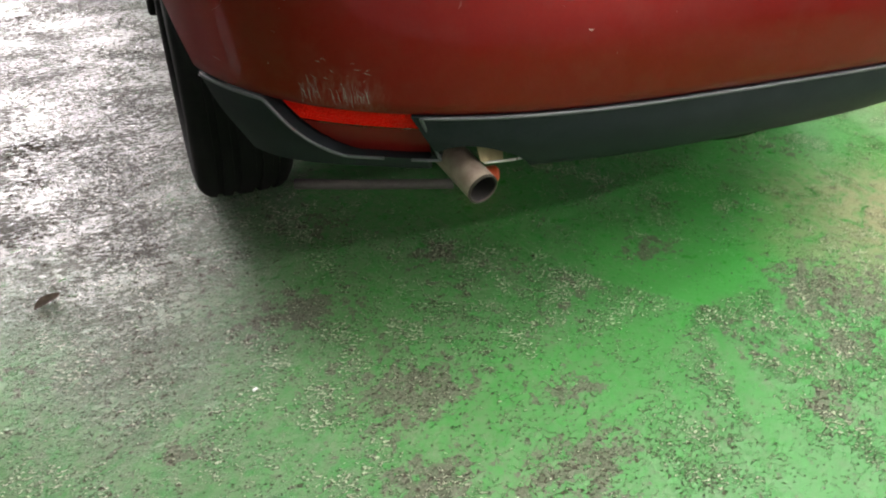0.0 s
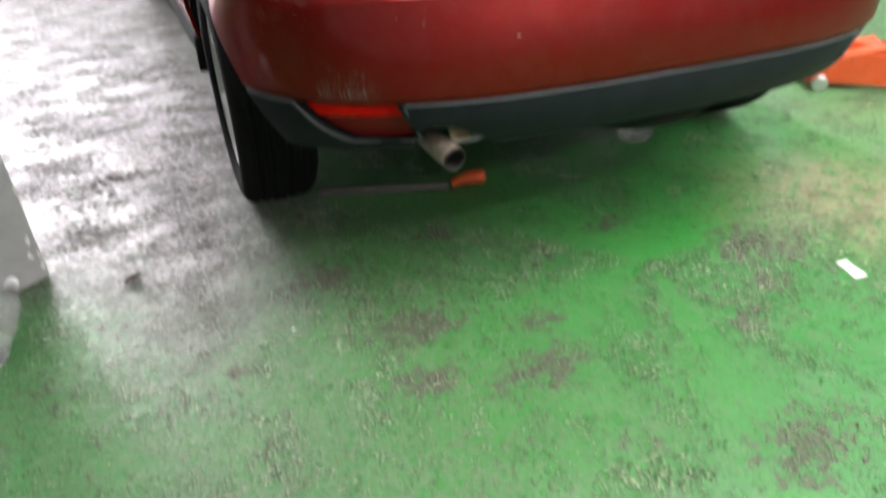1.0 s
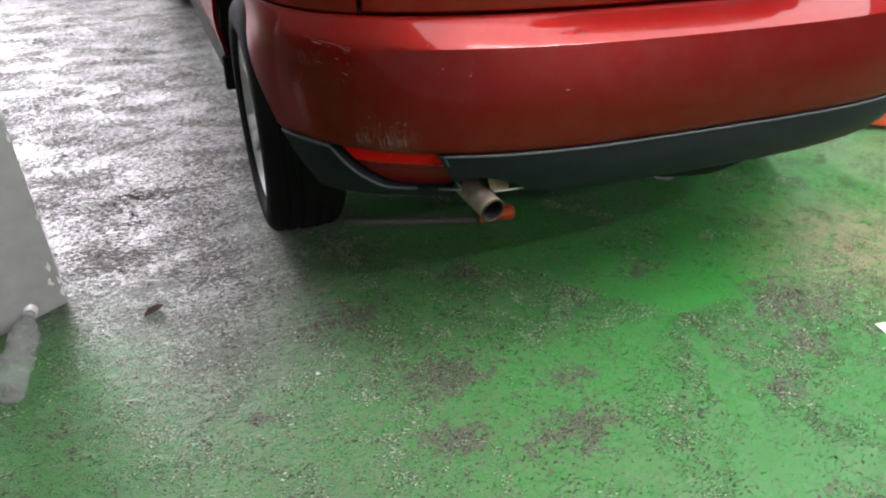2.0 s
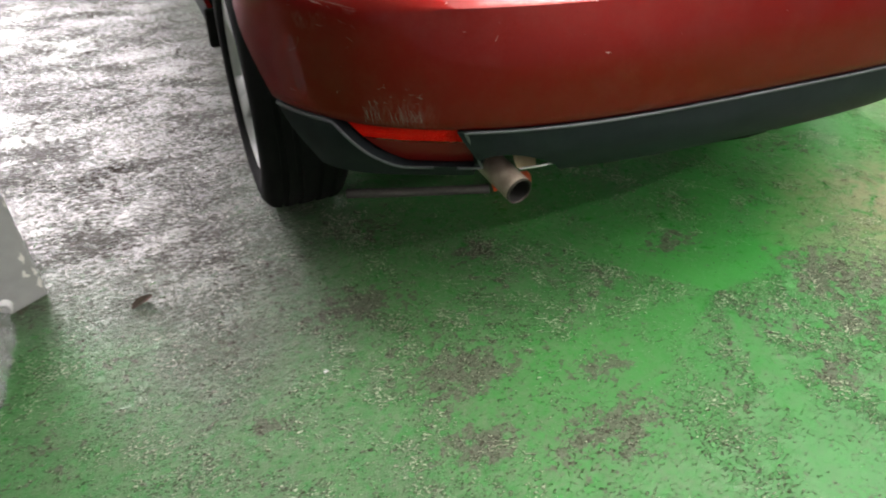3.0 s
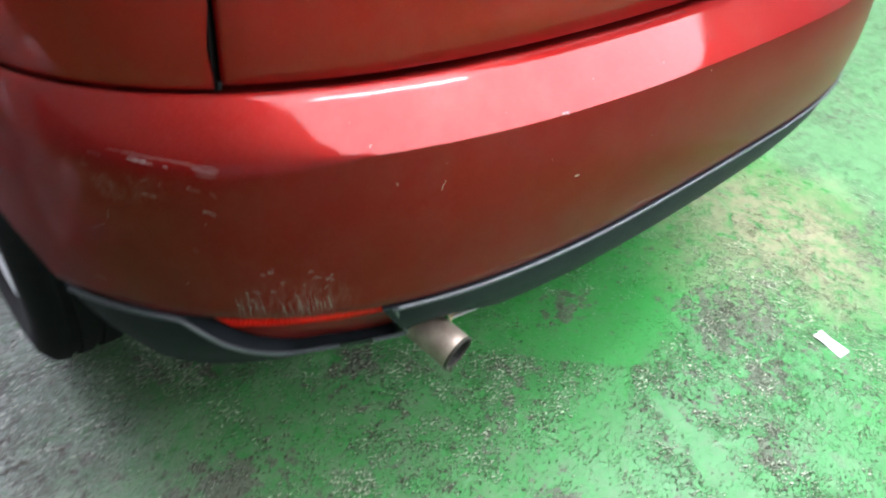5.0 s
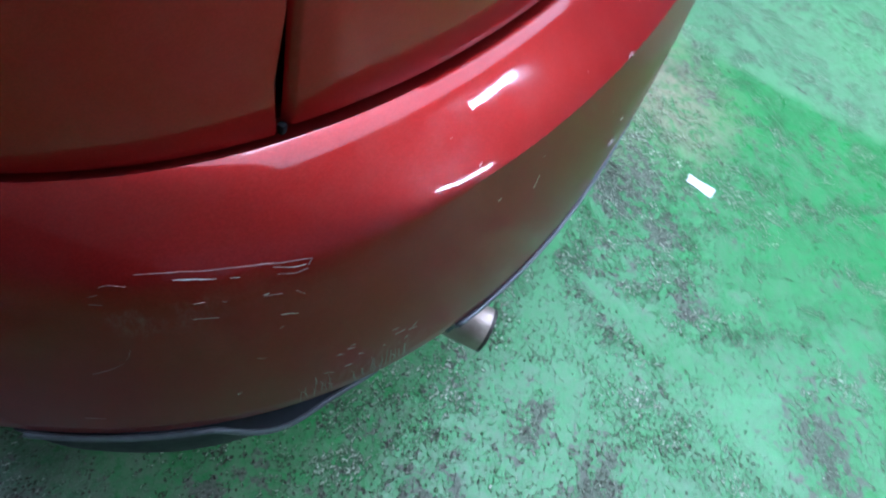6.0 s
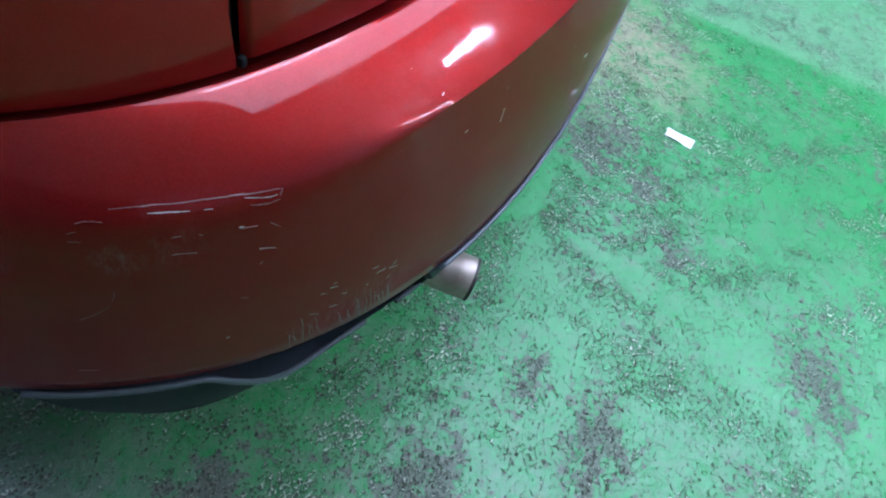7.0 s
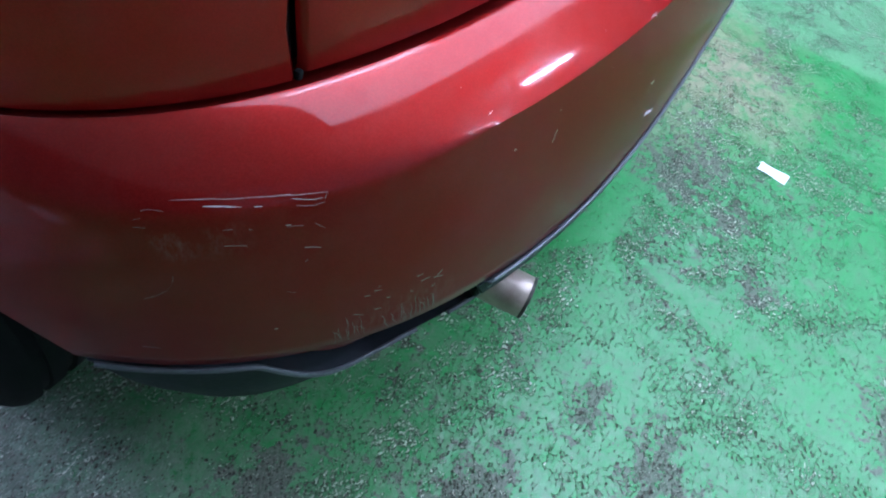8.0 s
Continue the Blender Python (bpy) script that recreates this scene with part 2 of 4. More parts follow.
# same paint twice: panels lightened, bumper darkened, for how light falls on each
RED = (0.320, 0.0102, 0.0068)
SHADED_RED = (0.188, 0.0078, 0.0057)
FLOOR = floor_paint("green_floor_paint", (0.020, 0.232, 0.038))
PAINT = car_paint("red_car_paint", RED)
BUMPER = car_paint("shaded_red_bumper_paint", SHADED_RED, [((-0.690, 0.114, 0.506), 0.070, (1, 1, 1.8), 0.16), ((-0.798, 0.194, 0.646), 0.020, (1, 1, 1), 0.10), ((-0.822, 0.217, 0.642), 0.012, (1, 1, 1), 0.16)], 0.48)
TRIM = rough_stuff("grey_plastic_trim", (0.010, 0.013, 0.016), (0.019, 0.023, 0.028), 0.55, 160, 0.15, distance=0.0008, gloss=0.14)
LIP = rough_stuff("pale_trim_edge", (0.04, 0.045, 0.05), (0.09, 0.10, 0.11), 0.42, 120, 0.1, distance=0.0008)
UNDER = rough_stuff("underbody_black", (0.012, 0.012, 0.012), (0.026, 0.024, 0.022), 0.8, 25, 0.3, gloss=0.1)
RUBBER = rough_stuff("tyre_rubber", (0.007, 0.007, 0.008), (0.016, 0.016, 0.016), 0.8, 60, 0.15, gloss=0.1)
SEAL = material("black_rubber_seal", (0.008, 0.008, 0.008), 0.75, Specular_IOR_Level=0.1)
ALLOY = rough_stuff("silver_alloy", (0.56, 0.57, 0.58), (0.70, 0.70, 0.71), 0.32, 40, 0.05, 0.55, 0.0005)
RUST = rough_stuff("rusty_steel", (0.17, 0.10, 0.065), (0.36, 0.25, 0.17), 0.62, 70, 0.3, 0.3, 0.0015)
SHIELD = rough_stuff("tan_heat_shield", (0.38, 0.28, 0.16), (0.52, 0.42, 0.27), 0.5, 50, 0.2, 0.3, 0.001)
PIPE = rough_stuff("sooty_steel_pipe", (0.30, 0.225, 0.175), (0.60, 0.50, 0.42), 0.42, 45, 0.15, 0.5, 0.0006)
BURNT = rough_stuff("burnt_steel", (0.030, 0.026, 0.022), (0.075, 0.062, 0.05), 0.55, 90, 0.2, 0.4, 0.0006)
SOOT = material("soot", (0.012, 0.011, 0.010), 0.9)
LENS = material("red_reflector", (1.0, 0.012, 0.004), 0.30, 0.0, Specular_IOR_Level=0.12)
lens_graph = Graph(LENS)
lens_graph.bump(lens_graph.node("ShaderNodeTexVoronoi", {"Vector": lens_graph.place, "Scale": 300}), 0.9, 0.004)
DARK_LENS = material("dark_red_lens", (0.16, 0.006, 0.005), 0.4, 0.0, Specular_IOR_Level=0.3)
GLASS_DARK = material("tinted_glass", (0.012, 0.014, 0.016), 0.06, 0.0, Coat_Weight=1.0)
PLATE = rough_stuff("plate_white", (0.74, 0.75, 0.76), (0.80, 0.80, 0.80), 0.35, 50, 0.02)
BLUE = material("plate_blue", (0.02, 0.36, 0.80), 0.35)
INK = material("plate_ink", (0.02, 0.02, 0.025), 0.4)
CHROME = material("chrome", (0.62, 0.62, 0.63), 0.12, 1.0)
DULL = rough_stuff("dull_scratched_lacquer", (0.20, 0.075, 0.07), (0.36, 0.21, 0.20), 0.5, 300, 0.1)
RUBBED = rough_stuff("chalky_rubbed_lacquer", (0.17, 0.15, 0.14), (0.40, 0.385, 0.365), 0.6, 300, 0.1)
SCRATCH = rough_stuff("bare_primer", (0.36, 0.26, 0.24), (0.66, 0.56, 0.53), 0.6, 300, 0.1)
POST = rough_stuff("grey_post_paint", (0.27, 0.275, 0.275), (0.38, 0.385, 0.385), 0.4, 16, 0.15)
CHIP = rough_stuff("white_chipped_plaster", (0.66, 0.65, 0.62), (0.82, 0.81, 0.78), 0.8, 90, 0.3)
CONCRETE = rough_stuff("whitewashed_concrete", (0.66, 0.66, 0.64), (0.78, 0.78, 0.76), 0.85, 9, 0.2, distance=0.004)
WALLS = rough_stuff("grey_wall_paint", (0.15, 0.15, 0.145), (0.22, 0.22, 0.215), 0.8, 5, 0.1, distance=0.003)
# unseen walls, one lightened and one darkened to set the car's reflections
LIGHTENED_WALL = rough_stuff("lightened_wall_paint", (0.28, 0.275, 0.265), (0.36, 0.355, 0.345), 0.8, 5, 0.1, distance=0.003)
DARKENED_WALL = rough_stuff("darkened_wall_paint", (0.055, 0.055, 0.053), (0.085, 0.085, 0.082), 0.8, 5, 0.1, distance=0.003)
YARD = rough_stuff("pale_yard_concrete", (0.40, 0.40, 0.39), (0.52, 0.52, 0.50), 0.85, 6, 0.2)
ORANGE = rough_stuff("orange_enamel", (0.58, 0.075, 0.015), (0.70, 0.11, 0.03), 0.38, 30, 0.08)
STEEL = rough_stuff("bright_steel", (0.46, 0.46, 0.46), (0.62, 0.62, 0.61), 0.32, 40, 0.1, 0.8)
BAR = rough_stuff("dull_steel_bar", (0.075, 0.070, 0.066), (0.15, 0.14, 0.13), 0.55, 60, 0.2, 0.3)
SILVER = material("silver_car_paint", (0.60, 0.60, 0.61), 0.3, 0.5, Coat_Weight=1.0, Coat_Roughness=0.05)
PAPER = rough_stuff("white_paper", (0.80, 0.81, 0.82), (0.86, 0.86, 0.86), 0.7, 40, 0.05)
LEAF = rough_stuff("dry_leaf_brown", (0.035, 0.026, 0.018), (0.075, 0.055, 0.036), 0.8, 90, 0.3)
CLEAR = material("clear_plastic", (0.92, 0.94, 0.95), 0.10, 0.0, Transmission_Weight=0.92, IOR=1.33, Coat_Weight=0.5)
clear_graph = Graph(CLEAR)
clear_graph.bump(clear_graph.noise(70, 3, 0.6), 0.8, 0.006)
CAN = rough_stuff("pale_plastic", (0.46, 0.47, 0.47), (0.58, 0.58, 0.57), 0.45, 20, 0.05)
LIT = material("lit_tube", (1, 1, 1), 0.4)
LIT_WEAK = material("weak_lit_tube", (1, 1, 1), 0.4)
# glow of the tray added overhead
LIT_ADDED_TRAY = material("lit_added_opal", (1, 1, 1), 0.5)
for lit, strength in ((LIT, 260.0), (LIT_WEAK, 60.0), (LIT_ADDED_TRAY, 7.0)):
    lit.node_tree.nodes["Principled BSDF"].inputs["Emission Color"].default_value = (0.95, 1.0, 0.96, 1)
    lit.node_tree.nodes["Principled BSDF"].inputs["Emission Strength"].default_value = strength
WHITE_METAL = material("white_enamel", (0.75, 0.75, 0.74), 0.4)

# ---- building blocks ----


def mesh_object(name, verts, faces, mat, parent=None, smooth=True, label=""):
    me = bpy.data.meshes.new(name)
    me.from_pydata([tuple(v) for v in verts], [], faces)
    me.materials.append(mat)
    if smooth:
        me.shade_smooth()
    ob = new(name, me)
    if parent is not None:
        ob.parent = parent
    return tagged(ob, label)


def part(name, bm, mat, parent=None, label="", smooth=True):
    me = bpy.data.meshes.new(name)
    bmesh.ops.recalc_face_normals(bm, faces=bm.faces)
    bm.to_mesh(me)
    bm.free()
    me.materials.append(mat)
    if smooth:
        me.shade_smooth()
        me.set_sharp_from_angle(angle=radians(40))
    ob = new(name, me)
    if parent is not None:
        ob.parent = parent
    return tagged(ob, label)


def empty(name, at=(0, 0, 0), label="", category="", group=""):
    ob = new(name)
    ob.location = at
    ob.empty_display_size = 0.1
    return tagged(ob, label, category, group)


def box(bm, size, m=None, bevel=0.0, segments=2):
    made = bmesh.ops.create_cube(bm, size=1.0)["verts"]
    bmesh.ops.scale(bm, vec=size, verts=made)
    if bevel:
        edges = list({e for v in made for e in v.link_edges})
        out = bmesh.ops.bevel(bm, geom=edges, offset=bevel, segments=segments, affect="EDGES", profile=0.5)
        made = list({v for f in out["faces"] for v in f.verts} | {v for v in made if v.is_valid})
    if m is not None:
        bmesh.ops.transform(bm, matrix=m, verts=made)
    return made


def grid(name, rows, mat, parent=None, label="", thick=0.0, closed=False, smooth=True):
    """A skin through rows of points of equal length; thick gives it a back."""
    n = len(rows[0])
    verts = [p for r in rows for p in r]
    faces = []
    for r in range(len(rows) - 1):
        for i in range(n if closed else n - 1):
            j = (i + 1) % n
            faces.append((r * n + i, r * n + j, (r + 1) * n + j, (r + 1) * n + i))
    bm = bmesh.new()
    vs = [bm.verts.new(v) for v in verts]
    for f in faces:
        bm.faces.new([vs[k] for k in f])
    bmesh.ops.recalc_face_normals(bm, faces=bm.faces)
    if thick:
        bmesh.ops.solidify(bm, geom=list(bm.faces), thickness=thick)
    return part(name, bm, mat, parent, label, smooth)


def lathe(bm, profile, axis_pose, steps=48, close=False):
    """Turns (along, radius) points round the local x axis."""
    rings = []
    for a, r in profile:
        rings.append([bm.verts.new(axis_pose @ Vector((a, r * math.cos(k * math.tau / steps), r * math.sin(k * math.tau / steps)))) for k in range(steps)])
    pairs = list(zip(rings, rings[1:])) + ([(rings[-1], rings[0])] if close else [])
    for p, q in pairs:
        for k in range(steps):
            bm.faces.new((p[k], p[(k + 1) % steps], q[(k + 1) % steps], q[k]))
    return rings


def tube(bm, points, radius, steps=10, caps=True):
    """A round bar along points; radius may be a list."""
    points = [Vector(p) for p in points]
    radii = radius if isinstance(radius, (list, tuple)) else [radius] * len(points)
    rings, up = [], Vector((0, 0, 1))
    for i, p in enumerate(points):
        d = (points[min(i + 1, len(points) - 1)] - points[max(i - 1, 0)]).normalized()
        side = d.cross(up)
        if side.length < 1e-3:
            side = d.cross(Vector((1, 0, 0)))
        side.normalize()
        top = side.cross(d).normalized()
        rings.append([bm.verts.new(p + radii[i] * (side * math.cos(k * math.tau / steps) + top * math.sin(k * math.tau / steps))) for k in range(steps)])
    for p, q in zip(rings, rings[1:]):
        for k in range(steps):
            bm.faces.new((p[k], p[(k + 1) % steps], q[(k + 1) % steps], q[k]))
    if caps:
        bm.faces.new(rings[0][::-1])
        bm.faces.new(rings[-1])
    return rings


# ---- setting ----
X0, X1, Y0, Y1 = -5.6, 6.0, -5.0, 12.0
bm = bmesh.new()
vs = [bm.verts.new(v) for v in ((-60, -60, 0), (60, -60, 0), (60, 60, 0), (-60, 60, 0))]
bm.faces.new(vs)
ground = part("ground", bm, YARD, smooth=False)
tagged(ground, "pale concrete yard outside the garage", "ground", kind="structure")


def slab(name, x0, x1, y0, y1, z0, z1, mat, label, category, kind="structure", bevel=0.0):
    bm = bmesh.new()
    box(bm, (x1 - x0, y1 - y0, z1 - z0), Matrix.Translation(((x0 + x1) / 2, (y0 + y1) / 2, (z0 + z1) / 2)), bevel)
    return tagged(part(name, bm, mat, smooth=False), label, category, kind=kind)


ground.location.z = -0.02
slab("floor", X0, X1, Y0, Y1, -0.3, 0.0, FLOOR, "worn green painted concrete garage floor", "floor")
slab("ceiling", X0 - 0.3, X1 + 0.3, Y0 - 0.3, Y1 + 0.3, CEILING, CEILING + 0.3, CONCRETE, "whitewashed concrete garage ceiling", "ceiling")
slab("wall_south", X0 - 0.3, X1 + 0.3, Y0 - 0.3, Y0, 0, CEILING, LIGHTENED_WALL, "unseen garage wall, lightened to brighten reflections in the car", "wall")
slab("wall_west", X0 - 0.3, X0, Y0, Y1, 0, CEILING, DARKENED_WALL, "unseen garage wall, darkened to keep reflections in the car dark", "wall")
slab("wall_east", X1, X1 + 0.3, Y0, Y1, 0, CEILING, WALLS, "grey painted garage wall", "wall")
slab("wall_north", DOOR[1], X1 + 0.3, Y1, Y1 + 0.3, 0, CEILING, WALLS, "grey painted wall beside the open gate", "wall")


def tube_fixture(x, y, length, lit):
    root = empty("ceiling_light", (x, y, CEILING), "unseen bare lit fluorescent tube hung below the ceiling on rods", "ceiling light", "fluorescent tubes")
    bm = bmesh.new()
    box(bm, (length + 0.10, 0.034, 0.03), Matrix.Translation((0, 0, -DROP + 0.055)), 0.006)
    part("batten", bm, WHITE_METAL, root, smooth=False)
    for s in (-1, 1):
        bm = bmesh.new()
        box(bm, (0.022, 0.034, 0.07), Matrix.Translation((s * (length / 2 + 0.012), 0, -DROP + 0.012)), 0.004)
        part("socket", bm, WHITE_METAL, root, smooth=False)
        bm = bmesh.new()
        tube(bm, [(s * length * 0.36, 0, -DROP + 0.06), (s * length * 0.36, 0, -0.0005)], 0.005, 8)
        part("rod", bm, STEEL, root)
    bm = bmesh.new()
    tube(bm, [(-length / 2, 0, -DROP), (length / 2, 0, -DROP)], 0.014, 12)
    part("tube", bm, lit, root, "glowing white tube")


for x, y, length, share in TUBES:
    tube_fixture(x, y, length, LIT if share > 0.5 else LIT_WEAK)
# added glowing tray, out of view, sized for the pale reflection in the bumper
tray = empty("tray_light", (1.62, -0.45, CEILING), "unseen glowing tray added overhead for the pale bumper reflection", "ceiling light")
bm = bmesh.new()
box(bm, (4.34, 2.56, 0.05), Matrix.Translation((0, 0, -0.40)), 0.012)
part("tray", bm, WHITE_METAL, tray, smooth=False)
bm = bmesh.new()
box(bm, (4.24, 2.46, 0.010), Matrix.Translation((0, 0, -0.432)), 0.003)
part("diffuser", bm, LIT_ADDED_TRAY, tray, "glowing face of the added tray", smooth=False)
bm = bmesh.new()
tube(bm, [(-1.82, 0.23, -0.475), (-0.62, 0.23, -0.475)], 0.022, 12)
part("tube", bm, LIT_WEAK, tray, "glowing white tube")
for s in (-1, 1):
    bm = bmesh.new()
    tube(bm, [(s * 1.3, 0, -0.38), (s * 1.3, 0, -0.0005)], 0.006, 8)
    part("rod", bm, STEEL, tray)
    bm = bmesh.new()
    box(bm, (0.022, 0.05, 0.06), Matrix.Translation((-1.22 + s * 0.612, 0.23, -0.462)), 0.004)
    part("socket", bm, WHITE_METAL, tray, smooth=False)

# ---- the red car ----
CAR_LABEL = "dark red metallic hatchback with scratched rear bumper on green floor"
car = empty("car", (0, 0, 0), CAR_LABEL, "car")
WHEEL_Y, WHEEL_R, TRACK = 0.760, 0.309, 0.787
ARCH_L, ARCH_H, ARCH_Z = 0.430, 0.420, 0.300   # half length, rise and centre height of the arches
FRONT_Y = 3.52
CUT_Y = 0.686    # middle of the arch that trims the bumper, a little behind the axle
# outlines of the rear at four heights: half width, depth of the corner, squareness, where the side begins, height
LINES = {"hem": (0.800, 0.353, 2.67, 0.399, 0.371), "edge": (0.919, 0.733, 3.46, 0.753, 0.480), "crease": (0.877, 0.342, 2.65, 0.383, 0.670), "top": (0.882, 0.403, 3.24, 0.522, 0.714)}


def blend(a, b, t):
    return tuple(p + (q - p) * t for p, q in zip(a, b))


def half_outline(line, grow=0.0, steps=90):
    """From the middle of the rear round the left corner and on along the flank."""
    a, b, n, y1, z = line
    pts = []
    for k in range(steps + 1):
        th = (k / steps) * math.pi / 2
        x = a * math.sin(th) ** (2 / n)
        y = y1 - b * math.cos(th) ** (2 / n)
        pts.append(Vector((-x, y, z)))
    pts += [Vector((-a, y1 + 0.02 * k, z)) for k in range(1, 30)]
    if grow:
        out = []
        for i, p in enumerate(pts):
            d = (pts[min(i + 1, len(pts) - 1)] - pts[max(i - 1, 0)]).normalized()
            out.append(p + Vector((d.y * -1, d.x, 0)) * grow * (1 if d.y >= 0 else 1))
        pts = out
    return pts


def arch_y(z):
    """Where the rear wheel arch cuts the flank at height z."""
    return CUT_Y - ARCH_L * math.sqrt(max(1 - ((z - ARCH_Z) / ARCH_H) ** 2, 0.0))


def cut(pts, y_end):
    out = [pts[0]]
    for p, q in zip(pts, pts[1:]):
        if q.y > y_end and q.x < -0.5:
            t = (y_end - p.y) / max(q.y - p.y, 1e-6)
            out.append(p.lerp(q, max(0, min(1, t))))
            break
        out.append(q)
    return out


def spread(pts, n, power=1.0):
    run = [0.0]
    for p, q in zip(pts, pts[1:]):
        run.append(run[-1] + (q - p).length)
    out, i = [], 0
    for k in range(n):
        s = run[-1] * (k / (n - 1)) ** power
        while i < len(run) - 2 and run[i + 1] < s:
            i += 1
        t = (s - run[i]) / max(run[i + 1] - run[i], 1e-9)
        out.append(pts[i].lerp(pts[i + 1], max(0, min(1, t))))
    return out


def both(half):
    """The left half, mirrored to the whole row from left flank to right flank."""
    return half[::-1] + [Vector((-p.x, p.y, p.z)) for p in half[1:]]


def rear_row(line, grow=0.0, n=56, end=None, dz=0.0):
    pts = cut(half_outline(line, grow), (arch_y(line[4]) if end is None else end))
    return both([p + Vector((0, 0, dz)) for p in spread(pts, n)])


# bumper cover
rows = []
for t in (0.0, 0.03, 0.10, 0.2, 0.32, 0.45, 0.58, 0.7, 0.8, 0.88, 0.94, 0.985, 1.0):
    line = blend(LINES["edge"], LINES["crease"], t)
    rows.append(rear_row(line, 0.010 * math.sin(math.pi * t) - (0.004 if t == 0 else 0)))
for t, dz in ((0.04, 0.0005), (0.25, 0.0008), (0.50, 0.0008), (0.68, 0.0007), (0.75, 0.0005), (0.80, 0.0003), (0.86, -0.0002), (0.92, -0.0010), (0.97, -0.0022), (0.99, -0.0036)):
    line = blend(LINES["crease"], LINES["top"], t)      # flat shelf, rolled edge, lower ledge
    rows.append(rear_row(line, 0, end=arch_y(min(line[4], ARCH_Z + ARCH_H)), dz=dz))
for grow, dz in ((-0.012, -0.0068), (-0.030, -0.0085), (-0.034, -0.03)):
    rows.append(rear_row(LINES["top"], grow, end=arch_y(LINES["top"][4]), dz=dz))
# the crease melts into a round corner
for _ in range(7):
    old = [[p.copy() for p in r] for r in rows]
    for k in range(9, 16):
        for i, p in enumerate(rows[k]):
            t = max(0.0, min(1.0, (abs(old[12][i].x) - 0.62) / 0.17))
            if t > 0:
                p[:] = old[k][i].lerp((old[k - 1][i] + old[k + 1][i]) / 2, 0.7 * t * t * (3 - 2 * t))
rows = [[Vector((r[0].x * 0.968, r[0].y + 0.004, r[0].z)), *r, Vector((r[-1].x * 0.968, r[-1].y + 0.004, r[-1].z))] for r in rows]
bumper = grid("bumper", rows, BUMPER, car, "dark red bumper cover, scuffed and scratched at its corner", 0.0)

wide = len(rows[0])
for e in bumper.data.edges:
    a, b = sorted(e.vertices)
    if a // wide == b // wide == 12 and abs(bumper.data.vertices[a].co.x) < 0.655:
        e.use_edge_sharp = True      # the crease, fading out at the corners
    if b - a == 1 and 0 in (a % wide, (wide - 1 - b % wide)):
        e.use_edge_sharp = True

# grey valance below it, dipping under the reflectors, cut out round the exhaust


def valance_top(x):
    x = -abs(x)
    if -0.790 < x < -0.618:
        t = min(1.0, (x + 0.790) / 0.045)
        return 0.475 - 0.083 * math.sin(t * math.pi / 2)
    return 0.477


def valance_low(x):
    if -0.565 < x < -0.415:
        return 0.372 + 0.052 * math.sin((x + 0.565) / 0.15 * math.pi) ** 0.6
    return 0.366


N = 260
TOP_ROW = rear_row(LINES["edge"], 0.0, N)


def valance_skin(t, grow):
    line = blend(LINES["hem"], LINES["edge"], t)
    return rear_row(line, grow, N)


def valance_point(i, z, grow):
    """A point of column i of the valance at height z."""
    t = (z - LINES["hem"][4]) / (LINES["edge"][4] - LINES["hem"][4])
    t = max(-0.1, min(1.0, t))
    k = t * 12
    a = max(0, min(11, int(math.floor(k))))
    return VAL[grow][a][i].lerp(VAL[grow][a + 1][i], k - a)


def ledge(p):
    """How far the valance stands out under the bumper, most at the corners."""
    t = max(0.0, min(1.0, (abs(p.x) - 0.62) / 0.16))
    return t * t * (3 - 2 * t)


VAL = {}
for key, g, out in (("flush", -0.018, 0.0), (0.0, -0.001, 0.0), (0.007, 0.0010, 0.0)):
    VAL[key] = []
    for k in range(13):
        bulge = 0.012 * math.sin(math.pi * k / 12) + g
        plain, proud = valance_skin(k / 12, bulge), valance_skin(k / 12, bulge + out * (0.35 + 0.65 * k / 12))
        row = [a.lerp(b, ledge(a)) for a, b in zip(plain, proud)]
        for p in row:      # the left corner flares out below, the right one tucks in
            p += (Vector((-0.030, -0.010, 0)) if p.x < 0 else Vector((-0.016, 0.008, 0))) * (1 - k / 12) * ledge(p)
        VAL[key].append(row)
rows = []
tops = [valance_top(p.x) for p in TOP_ROW]
lows = [valance_low(p.x) for p in VAL[0.0][0]]
for k in range(9):
    t = k / 8
    rows.append([valance_point(i, lows[i] + (tops[i] - lows[i]) * t, 0.0) for i in range(2 * N - 1)])
tuck = [[Vector((p.x * 0.975, p.y + 0.03, p.z + 0.004)) for p in rows[0]], [Vector((p.x * 0.985, p.y + 0.012, p.z - 0.005)) for p in rows[0]]]
shelf = [[Vector((p.x * 0.96, p.y + 0.036, p.z - 0.001)) for p in rows[-1]]]
grid("valance", tuck + rows + shelf, TRIM, car, "dark grey plastic lower valance with a pale edge")
# thin paler bar along the top edge of the valance
lip = [valance_point(i, tops[i] - 0.001, 0.007) for i in range(2 * N - 1)]
for keep in (lambda x: x < -0.632, lambda x: abs(x) < 0.600, lambda x: x > 0.632):
    bm = bmesh.new()
    tube(bm, [p for p in lip[2:-2] if keep(p.x)], 0.0026, 8)
    part("valance_edge", bm, LIP, car, "pale edge of the valance")


def reflector(side):
    """Two lenses set in the dip of the valance."""
    cols = [i for i in range(2 * N - 1) if 0.622 < -side * TOP_ROW[i].x < 0.787]
    hi, lo = [], []
    for i in cols:
        zt, zb = 0.472, max(tops[i] + 0.003, 0.392)
        zm = max(zb, 0.447)
        hi.append([valance_point(i, zm + (zt - zm) * t, "flush") for t in (0, 0.5, 1)])
        lo.append([valance_point(i, zb + (zm - 0.002 - zb) * t, "flush") for t in (0, 0.5, 1)])
    lens = grid("rear_reflector", [list(r) for r in zip(*hi)], LENS, car, "bright red reflector strip")
    grid("lower_lens", [list(r) for r in zip(*lo)], DARK_LENS, lens, "dark red lower lens")


